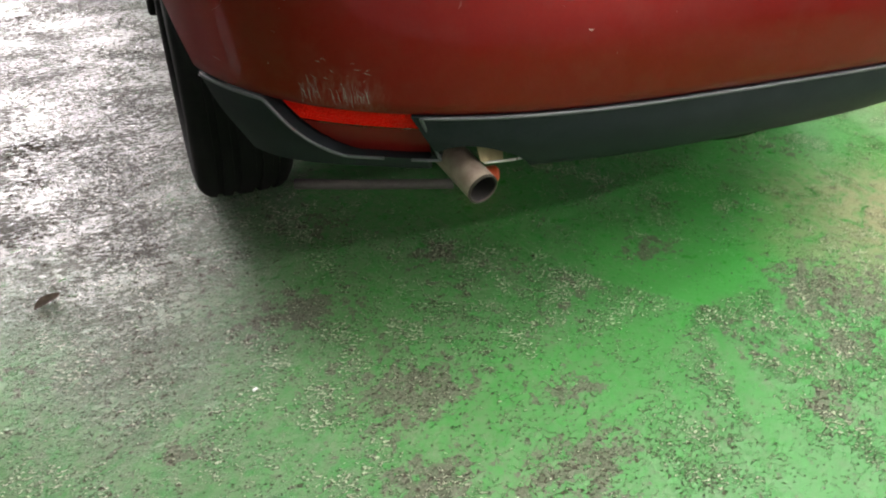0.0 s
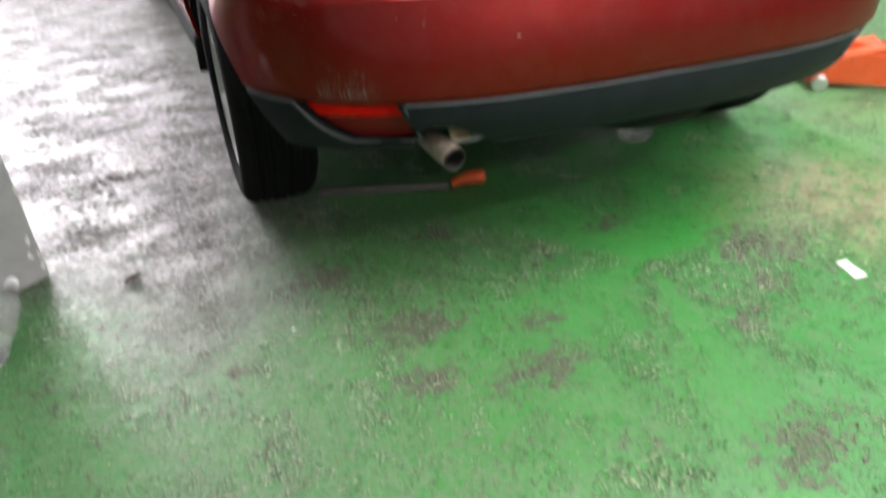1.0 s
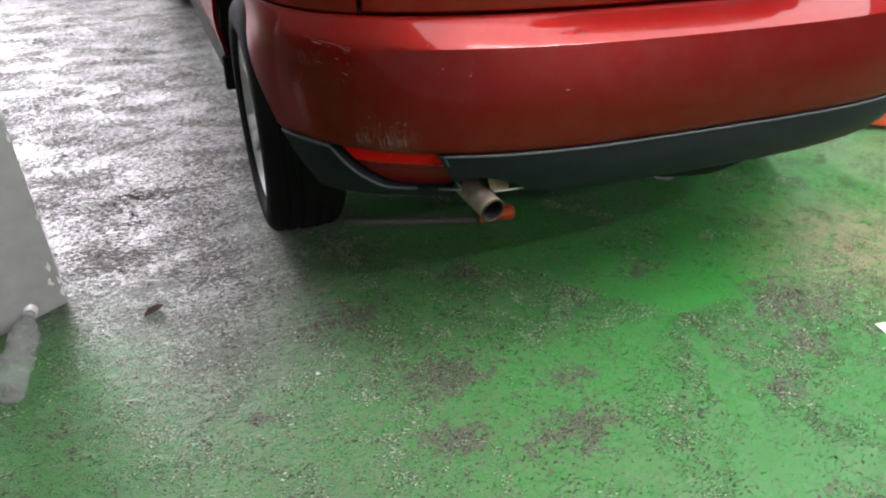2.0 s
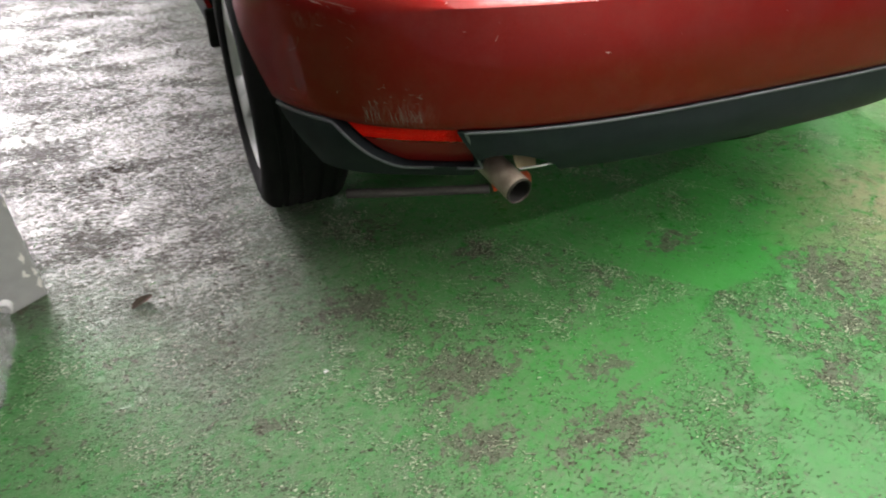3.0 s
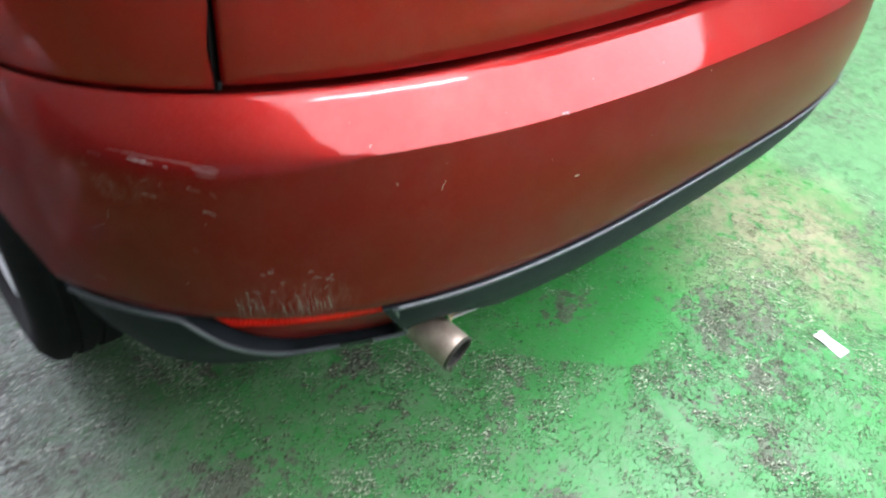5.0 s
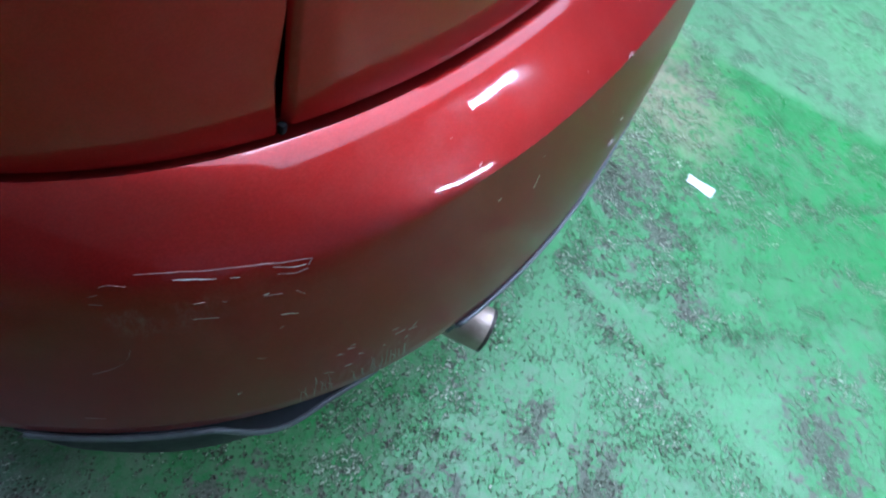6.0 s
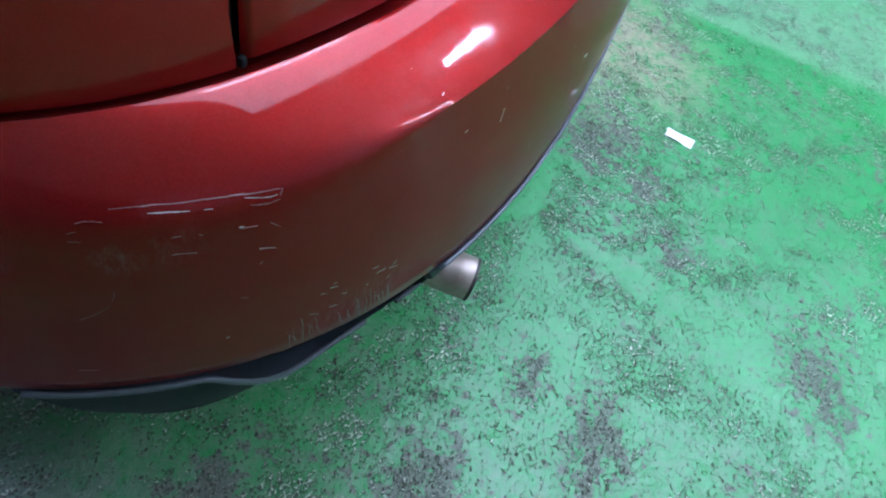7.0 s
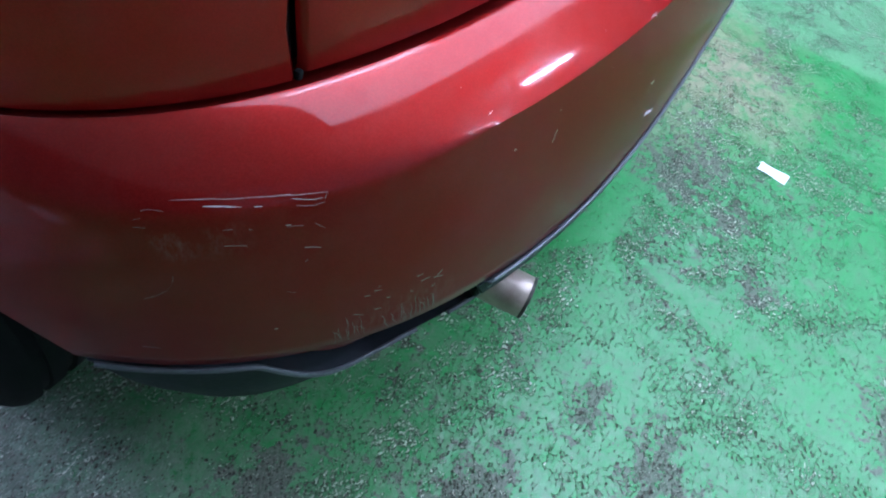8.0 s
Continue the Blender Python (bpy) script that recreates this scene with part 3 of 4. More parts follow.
reflector(1)
reflector(-1)
# black block standing in for the shaded notch at each reflector's inner end
for s in (-1, 1):
    i = min(range(2 * N - 1), key=lambda k: abs(TOP_ROW[k].x - s * 0.612))
    bm = bmesh.new()
    p = valance_point(i, 0.437, "flush")
    box(bm, (0.020, 0.010, 0.072), Matrix.Translation(p + Vector((0, 0.001, 0.002))) @ pose(0, 0, 0, 0, s * 6, s * 14), 0.004)
    part("reflector_end", bm, SEAL, car)

# body above the bumper: tailgate and quarter panels
LEAN = ((0.715, 0.000), (0.76, 0.003), (0.82, 0.008), (0.90, 0.014), (0.98, 0.024), (1.06, 0.042))


def lean(z):
    for (a, p), (b, q) in zip(LEAN, LEAN[1:]):
        if z <= b:
            t = max(0, (z - a) / (b - a))
            return p + (q - p) * t
    return LEAN[-1][1]


def body_line(z):
    a, b, n, y1, _ = LINES["top"]
    return (a - 0.003 + 0.014 * math.sin(min(1, max(0, (z - 0.7) / 0.36)) * math.pi) - 0.02 * max(0, z - 0.95), b, n, y1 + lean(z), z)


SEAM = 0.716


def tailgate_y(x, z):
    a, b, n, y1, _ = body_line(z)
    return y1 - b * (1 - (min(abs(x), a * 0.999) / a) ** n) ** (1 / n)


rows = []
for z in (0.700, 0.7150, 0.7170, 0.7205, 0.75, 0.78, 0.81, 0.84, 0.87, 0.90, 0.94, 0.98, 1.02, 1.06):
    tuck_in = {0.700: 0.03, 0.7150: 0.006, 0.7170: 0.0015}.get(z, 0.0)
    row = []
    for k in range(65):
        u = (k - 2) / 60
        x = (-SEAM + 0.0065 + (2 * SEAM - 0.013) * u) if 2 <= k <= 62 else math.copysign(SEAM - (0.0045 if k in (1, 63) else 0.0035), k - 32)
        edge = 0.007 if k in (0, 64) else (0.0012 if k in (1, 63) else 0.0)
        row.append(Vector((x, tailgate_y(x, max(z, 0.72)) + tuck_in + edge, z)))
    rows.append(row)
tailgate = grid("tailgate", rows, PAINT, car, "dark red tailgate skin")


for s in (-1, 1):      # black rubber in the seams beside the tailgate
    bm = bmesh.new()
    tube(bm, [Vector((s * (SEAM - 0.0005), tailgate_y(SEAM, max(z, 0.72)) + 0.0115, z)) for z in (0.705, 0.75, 0.80, 0.85, 0.90, 0.95, 1.0, 1.06)], 0.0032, 8)
    part("seam_seal", bm, SEAL, car)
    bm = bmesh.new()
    box(bm, (0.005, 0.005, 0.007), Matrix.Translation((s * SEAM, tailgate_y(SEAM, 0.72) + 0.002, 0.7165)), 0.0015)
    part("seal_end", bm, SEAL, car)


def flank(side, y_from, y_to, columns, name, label, z_top=1.06):
    """A panel of the flank between two places along the car, its hem following arches and sill."""
    cols = []
    for k in range(columns + 1):
        y = y_from + (y_to - y_from) * k / columns
        low = 0.325
        for wy in (WHEEL_Y, FRONT_Y):
            if abs(y - wy) < ARCH_L:
                low = max(low, ARCH_Z + ARCH_H * math.sqrt(1 - ((y - wy) / ARCH_L) ** 2))
        if y < WHEEL_Y:
            low = max(low, 0.7135)
        col = []
        for j in range(13):
            fall = max(0.0, (y - 3.2) / 1.05)
            z = low + (z_top - 0.05 * fall - 0.24 * fall ** 3 - 0.05 * min(1.0, fall * 4) - low) * (j / 12)
            if z >= 0.72:
                a = body_line(z)[0]
            else:
                a = 0.879 + 0.014 * math.sin(max(0, (z - 0.25) / 0.47) * math.pi) - 0.02 * max(0.0, 0.45 - z) / 0.12
            nose = max(0.0, y - 3.55)
            a -= 0.22 * nose ** 2 / 0.6
            col.append(Vector((side * a, y, z)))
        col.insert(0, Vector((col[0].x - side * 0.012, col[0].y, col[0].z + 0.003)))
        cols.append(col)
    return grid(name, [list(r) for r in zip(*cols)], PAINT, car, label)


def quarter(side):
    a, b, n, y1, _ = body_line(0.72)
    rows = []
    for z in (0.700, 0.7120, 0.7135, 0.7170, 0.75, 0.79, 0.84, 0.90, 0.97, 1.06):
        line = body_line(max(z, 0.72))
        pts = half_outline((*line[:4], z))
        start = next(i for i, p in enumerate(pts) if p.x < -SEAM - 0.001)
        pts = [p for p in cut(pts[start:], 0.60)]
        row = spread(pts, 26)
        off = {0.700: 0.03, 0.7120: 0.005, 0.7135: 0.0012}.get(z, 0.0)
        row = [Vector((-(p.x + off * 0.6) * side * 1, p.y + off * (0.7 if p.y < 0.4 else 0), z)) for p in row]
        row = [row[0] + Vector((side * -0.0015, 0.007, 0)), row[0].lerp(row[1], 0.03) + Vector((0, 0.0012, 0)), row[0].lerp(row[1], 0.1)] + row[1:]
        rows.append(row)
    grid("quarter_corner", rows, PAINT, car)
    flank(side, 0.60, 1.295, 44, "quarter_panel", "")


for side in (-1, 1):
    quarter(side)
    flank(side, 1.303, 2.16, 14, "rear_door", "dark red rear door")
    flank(side, 2.168, 3.02, 14, "front_door", "dark red front door")
    flank(side, 3.028, 4.16, 40, "front_wing", "dark red front wing")
    # black sill
    bm = bmesh.new()
    box(bm, (0.06, 1.74, 0.13), Matrix.Translation((side * 0.826, 2.13, 0.268)), 0.02)
    part("sill", bm, TRIM, car, "black plastic sill", smooth=False)
    # black mud guard closing the sill towards the rear wheel
    bm = bmesh.new()
    box(bm, (0.10, 0.020, 0.12), Matrix.Translation((side * 0.832, 1.200, 0.290)) @ pose(0, 0, 0, 10, 0, 0), 0.009, 3)
    part("mud_guard", bm, UNDER, car, smooth=False)

# black behind the gaps and the underside
rows = [[p + Vector((0, 0.02, 0)) for p in rear_row((0.862, 0.39, 3.1, 0.53, z), 0.0, 40, end=0.86)] for z in (0.62, 0.70, 0.735, 0.80, 1.04)]
grid("inner_panel", rows, SEAL, car)
# unseen underside shapes, added and lowered to keep light from under the car
bm = bmesh.new()
box(bm, (1.66, 1.92, 0.12), Matrix.Translation((0, 2.13, 0.235)), 0.02)
part("floorpan", bm, UNDER, car, smooth=False)
bm = bmesh.new()
box(bm, (1.30, 1.05, 0.06), Matrix.Translation((0, 3.58, 0.185)), 0.015)
part("undertray", bm, UNDER, car, smooth=False)
bm = bmesh.new()
box(bm, (1.24, 0.98, 0.12), Matrix.Translation((0, 0.64, 0.46)), 0.04)
part("boot_floor", bm, UNDER, car, smooth=False)
bm = bmesh.new()
box(bm, (1.10, 0.42, 0.20), Matrix.Translation((0.02, 1.02, 0.300)), 0.05, 3)
part("fuel_tank", bm, UNDER, car)
bm = bmesh.new()
lathe(bm, [(-0.09, 0.001), (-0.09, 0.27), (-0.06, 0.30), (0.06, 0.31)], Matrix.Translation((0.14, 0.44, 0.36)) @ pose(0, 0, 0, 0, -90, 0), 36)
part("spare_wheel_well", bm, UNDER, car)
bm = bmesh.new()
tube(bm, [(-0.66, WHEEL_Y + 0.02, 0.30), (0.66, WHEEL_Y + 0.02, 0.30)], 0.035, 14)
part("rear_axle", bm, UNDER, car)
# wheel houses
for side in (-1, 1):
    for wy in (WHEEL_Y, FRONT_Y):
        rows = []
        for x in (0.60, 0.70, 0.80, 0.872):
            rows.append([Vector((side * (x if wy > 1 or a < 1.9 else min(x, 0.78)), wy + (ARCH_L + 0.012) * math.cos(a), ARCH_Z + (ARCH_H + 0.012) * math.sin(a))) for a in [math.radians(4 + 158 * k / 28) for k in range(29)]])
        grid("wheel_house", rows, UNDER, car)

# roof, glass and bonnet


def ring(z, half, y_rear, y_front, n=40, power=4.0):
    cy, ly = (y_rear + y_front) / 2, (y_front - y_rear) / 2
    out = []
    for k in range(n):
        a = math.tau * k / n
        c, s = math.cos(a), math.sin(a)
        out.append(Vector((half * math.copysign(abs(c) ** (2 / power), c), cy + ly * math.copysign(abs(s) ** (2 / power), s), z)))
    return out


grid("glasshouse", [ring(1.05, 0.868, 0.16, 3.30), ring(1.25, 0.80, 0.24, 3.00), ring(1.45, 0.70, 0.40, 2.62)], GLASS_DARK, car, "tinted window band", closed=True)
rows = [ring(1.44, 0.71, 0.38, 2.64), ring(1.50, 0.68, 0.46, 2.52), ring(1.56, 0.55, 0.70, 2.25), ring(1.58, 0.25, 1.1, 1.8), ring(1.583, 0.01, 1.4, 1.5)]
grid("roof", rows, PAINT, car, "dark red roof", closed=True)
rows = []
for k in range(13):
    t = k / 12
    y = 3.2 + 1.05 * t
    z = 1.06 - 0.05 * t - 0.24 * t ** 3
    w = 0.86 - 0.22 * max(0.0, y - 3.55) ** 2 / 0.6
    rows.append([Vector((w * u, y - 0.10 * u * u * t, z - 0.05 * u ** 4)) for u in [j / 8 for j in range(-8, 9)]])
grid("bonnet", rows, PAINT, car, "dark red bonnet")
rows = [[Vector((p.x * 0.93, 4.36 - p.y, p.z)) for p in rear_row((0.86, 0.40, 2.8, 0.45, z), g, 30, end=0.42)] for z, g in ((0.26, -0.03), (0.36, 0.0), (0.52, 0.012), (0.66, 0.0), (0.78, -0.05))]
grid("front_bumper", rows, PAINT, car, "dark red front bumper")

# scratches, chips and rubbed paint on the bumper cover
SKIN = BVHTree.FromPolygons([v.co.copy() for v in bumper.data.vertices], [tuple(p.vertices) for p in bumper.data.polygons])


def scratch(points, width, label="", mat=None, ragged=0.0):
    """A thin raised sliver that follows the skin of the bumper."""
    line = []
    pts = [Vector(p) for p in points]
    for a, b in zip(pts, pts[1:]):
        n = max(2, int((b - a).length / 0.004))
        line += [a.lerp(b, k / n) for k in range(n)]
    line.append(pts[-1])
    verts, faces = [], []
    for i, p in enumerate(line):
        at, normal, _, _ = SKIN.find_nearest(p)
        if normal.y > 0:
            normal = -normal
        along = (line[min(i + 1, len(line) - 1)] - line[max(i - 1, 0)]).normalized()
        side = normal.cross(along).normalized()
        u = i / (len(line) - 1)
        w = 0.68 * width * (0.25 + 0.75 * math.sin(math.pi * min(1.0, max(0.0, 0.08 + 0.84 * u)))) * (1 + ragged * (random.random() - 0.5))
        at = at + side * ragged * width * (random.random() - 0.5)
        verts += [at - side * w - normal * 0.0004, at + normal * 0.0005, at + side * w - normal * 0.0004]
        if i:
            k = 3 * i
            faces += [(k - 3, k - 2, k + 1, k), (k - 2, k - 1, k + 2, k + 1)]
    mesh_object("scratch", verts, faces, mat or SCRATCH, bumper, True, label)


random.seed(11)
WHITE_LINE = "pale scratch through the red lacquer"
# long scrape with its bright ends
scratch([(-0.813, 0.217, 0.676), (-0.800, 0.204, 0.675)], 0.0005, WHITE_LINE, DULL, 0.6)
scratch([(-0.807, 0.211, 0.6755), (-0.780, 0.185, 0.672), (-0.744, 0.157, 0.666)], 0.0011, WHITE_LINE, DULL, 0.5)
scratch([(-0.802, 0.203, 0.671), (-0.791, 0.192, 0.669)], 0.0013, WHITE_LINE, None, 0.3)
scratch([(-0.793, 0.194, 0.669), (-0.787, 0.188, 0.668)], 0.0005, WHITE_LINE, None, 0.5)
scratch([(-0.782, 0.183, 0.667), (-0.778, 0.180, 0.666)], 0.0006, WHITE_LINE, None, 0.6)
scratch([(-0.763, 0.170, 0.667), (-0.755, 0.163, 0.664), (-0.748, 0.158, 0.663)], 0.0009, WHITE_LINE, None, 1.0)
scratch([(-0.762, 0.167, 0.662), (-0.753, 0.161, 0.659), (-0.747, 0.157, 0.660)], 0.0005, WHITE_LINE, DULL, 0.6)
scratch([(-0.744, 0.157, 0.666), (-0.747, 0.157, 0.662)], 0.0007, WHITE_LINE, DULL, 0.4)
# nicks below it
for p, q, w, mat in (((-0.798, 0.194, 0.653), (-0.794, 0.190, 0.653), 0.0005, DULL), ((-0.787, 0.184, 0.651), (-0.785, 0.183, 0.650), 0.0007, DULL), ((-0.799, 0.194, 0.639), (-0.789, 0.185, 0.636), 0.0009, None),
                     ((-0.769, 0.170, 0.647), (-0.761, 0.163, 0.645), 0.0006, DULL), ((-0.754, 0.159, 0.644), (-0.749, 0.155, 0.638), 0.0006, DULL), ((-0.761, 0.162, 0.624), (-0.752, 0.156, 0.620), 0.0008, None),
                     ((-0.762, 0.161, 0.609), (-0.760, 0.160, 0.611), 0.0010, DULL), ((-0.773, 0.168, 0.580), (-0.768, 0.165, 0.577), 0.0005, DULL)):
    scratch([p, q], w, WHITE_LINE, mat, 0.9)
# group round the curved scratch at the corner
scratch([(-0.826, 0.227, 0.671), (-0.823, 0.224, 0.672), (-0.818, 0.218, 0.670)], 0.0006, WHITE_LINE, DULL, 0.6)
scratch([(-0.830, 0.230, 0.665), (-0.827, 0.227, 0.666)], 0.0006, WHITE_LINE, DULL, 0.8)
scratch([(-0.831, 0.230, 0.660), (-0.827, 0.225, 0.659)], 0.0005, WHITE_LINE, DULL, 0.8)
scratch([(-0.823, 0.217, 0.614), (-0.823, 0.219, 0.606), (-0.826, 0.222, 0.597), (-0.831, 0.228, 0.591), (-0.836, 0.235, 0.587)], 0.0006, WHITE_LINE, DULL, 0.2)
scratch([(-0.841, 0.248, 0.518), (-0.834, 0.238, 0.516)], 0.0010, "", DULL, 0.6)
scratch([(-0.555, 0.073, 0.622), (-0.550, 0.074, 0.632)], 0.0008)
scratch([(-0.377, 0.046, 0.592), (-0.369, 0.046, 0.592)], 0.0026, "pale stone chip", None, 0.4)
scratch([(-0.405, 0.055, 0.676), (-0.392, 0.054, 0.6755)], 0.0022, "", DULL, 0.8)
for x, y, z in ((-0.600, 0.089, 0.637), (-0.780, 0.174, 0.533), (-0.769, 0.168, 0.648), (-0.617, 0.120, 0.660), (-0.124, 0.036, 0.664), (-0.396, 0.050, 0.672)):
    scratch([(x - 0.0018, y, z), (x + 0.0018, y, z + 0.0006)], 0.0012, "", None, 0.6)
# chalky upright rubs above the valance, over the reflector
for k in range(30):
    x = -0.745 + 0.083 * (k + random.random()) / 30
    if -0.722 < x < -0.708:
        continue
    z = random.uniform(0.487, 0.497)
    y = 0.145 - 0.6 * (x + 0.745)
    tall = random.uniform(0.008, 0.030)
    scratch([(x, y, z), (x - 0.004 * random.random(), y, z + tall * 0.6), (x - 0.005, y, z + tall)], random.uniform(0.0003, 0.0008), "", RUBBED, 1.0)
for k in range(12):      # short slanting rubs above them
    x, z = random.uniform(-0.738, -0.665), random.uniform(0.525, 0.556)
    y = 0.145 - 0.6 * (x + 0.745)
    scratch([(x, y, z), (x + random.uniform(0.003, 0.012), y, z - random.uniform(-0.004, 0.006))], random.uniform(0.0004, 0.0009), "", RUBBED, 1.3)
for k in range(14):      # stone chips over the face
    x, z = random.uniform(-0.72, 0.55), random.uniform(0.49, 0.70)
    y = tailgate_y(x, 0.72) - 0.03
    scratch([(x, y, z), (x + random.uniform(0.001, 0.003), y, z + random.uniform(-0.001, 0.001))], random.uniform(0.0004, 0.0008), "", DULL, 0.5)

# number plate in its recess, with the moulding below it
PX, PY, PZ = 0.035, 0.106, 0.925
bm = bmesh.new()
box(bm, (0.52, 0.006, 0.11), Matrix.Translation((PX, PY, PZ)), 0.003)
plate = part("number_plate", bm, PLATE, car, "white number plate with a blue band", smooth=False)
bm = bmesh.new()
box(bm, (0.042, 0.002, 0.100), Matrix.Translation((PX - 0.236, PY - 0.004, PZ)))
part("blue_band", bm, BLUE, plate, smooth=False)
for k in range(7):
    bm = bmesh.new()
    box(bm, (0.040, 0.0016, 0.062), Matrix.Translation((PX - 0.165 + 0.062 * k + (0.012 if k > 3 else 0), PY - 0.0042, PZ + 0.004)))
    part("plate_bar", bm, INK, plate, smooth=False)
bm = bmesh.new()
box(bm, (0.536, 0.005, 0.126), Matrix.Translation((PX, PY + 0.003, PZ)), 0.004)
part("plate_holder", bm, SEAL, plate, smooth=False)
arc = []
for k in range(41):
    u = -1 + 2 * k / 40
    x = PX + 0.365 * u
    z = 0.838 + 0.17 * max(0.0, abs(u) - 0.72) ** 1.6 / 0.28 ** 1.6 * 0.55
    arc.append(Vector((x, tailgate_y(x, z) - 0.004, z)))
rows = []
for out, up in ((-0.004, 0.021), (0.006, 0.019), (0.016, 0.012), (0.022, 0.002), (0.023, -0.008), (0.019, -0.017), (0.008, -0.023), (-0.004, -0.025)):
    rows.append([p + Vector((0, -out * (1 - 0.5 * abs(k / 20 - 1) ** 6), up)) for k, p in enumerate(arc)])
grid("plate_moulding", rows, PAINT, tailgate, "rounded red moulding under the plate")
LX, LZ = 0.090, 0.773
bm = bmesh.new()
lathe(bm, [(-0.006, 0.001), (-0.006, 0.011), (-0.004, 0.0145), (0.004, 0.0155)], Matrix.Translation((LX, tailgate_y(LX, LZ), LZ)) @ pose(0, 0, 0, 0, 0, 90), 24)
lock = part("boot_lock", bm, SEAL, tailgate, "round black boot lock")
bm = bmesh.new()
box(bm, (0.009, 0.006, 0.016), Matrix.Translation((LX + 0.001, tailgate_y(LX, LZ) - 0.007, LZ)), 0.002)
part("lock_barrel", bm, CHROME, lock, "bright lock barrel", smooth=False)

# exhaust
exhaust = empty("exhaust")
exhaust.parent = car
TIP, BACK = Vector((-0.503, 0.046, 0.357)), Vector((-0.545, 0.30, 0.385))
ax = (TIP - BACK).normalized()
m = Matrix.Translation(TIP) @ ax.to_track_quat("X", "Z").to_matrix().to_4x4()
bm = bmesh.new()
lathe(bm, [(-0.30, 0.0245), (-0.02, 0.0255), (-0.002, 0.0255), (0.0, 0.0245), (0.0, 0.0230)], m, 32)
part("tailpipe", bm, PIPE, exhaust, "sooty steel tailpipe")
bm = bmesh.new()
lathe(bm, [(-0.0015, 0.0226), (-0.020, 0.0216), (-0.12, 0.0210), (-0.12, 0.0005)], m, 24)
part("pipe_soot", bm, SOOT, exhaust)
bm = bmesh.new()
lathe(bm, [(-0.0030, 0.0257), (0.0008, 0.0258), (0.0014, 0.0240), (0.0004, 0.0228), (-0.0060, 0.0224)], m, 32)
part("pipe_rim", bm, BURNT, exhaust, "sooty dark rim of the tailpipe")
bm = bmesh.new()
lathe(bm, [(0.0, 0.001), (0.0, 0.085), (0.02, 0.10), (0.38, 0.10), (0.40, 0.085), (0.40, 0.001)], pose(-0.62, 0.36, 0.42), 28)
for v in bm.verts:
    v.co.z = 0.42 + (v.co.z - 0.42) * 0.8
part("silencer", bm, UNDER, exhaust)


def flap(name, centre, w, h, turn, mat, bend):
    rows = []
    for j in range(7):
        v = -0.5 + j / 6
        rows.append([Vector((w * u * (1 - 0.5 * abs(v) ** 2), bend * (u * u) * -1, h * v)) for u in [-0.5 + k / 8 for k in range(9)]])
    ob = grid(name, rows, mat, exhaust, "", 0.0016)
    ob.matrix_basis = Matrix.Translation(centre) @ turn
    return ob


flap("heat_shield", (-0.476, 0.105, 0.398), 0.060, 0.058, pose(0, 0, 0, -38, 18, 18), SHIELD, 0.03)
flap("hanger_plate", (-0.556, 0.162, 0.386), 0.048, 0.044, pose(0, 0, 0, -20, -14, -12), RUST, 0.04)
bm = bmesh.new()
tube(bm, [(-0.485, 0.085, 0.377), (-0.45, 0.078, 0.379), (-0.425, 0.073, 0.382)], 0.0022, 6)
part("hanger_rod", bm, STEEL, exhaust, "thin bright hanger rod")

# wheels


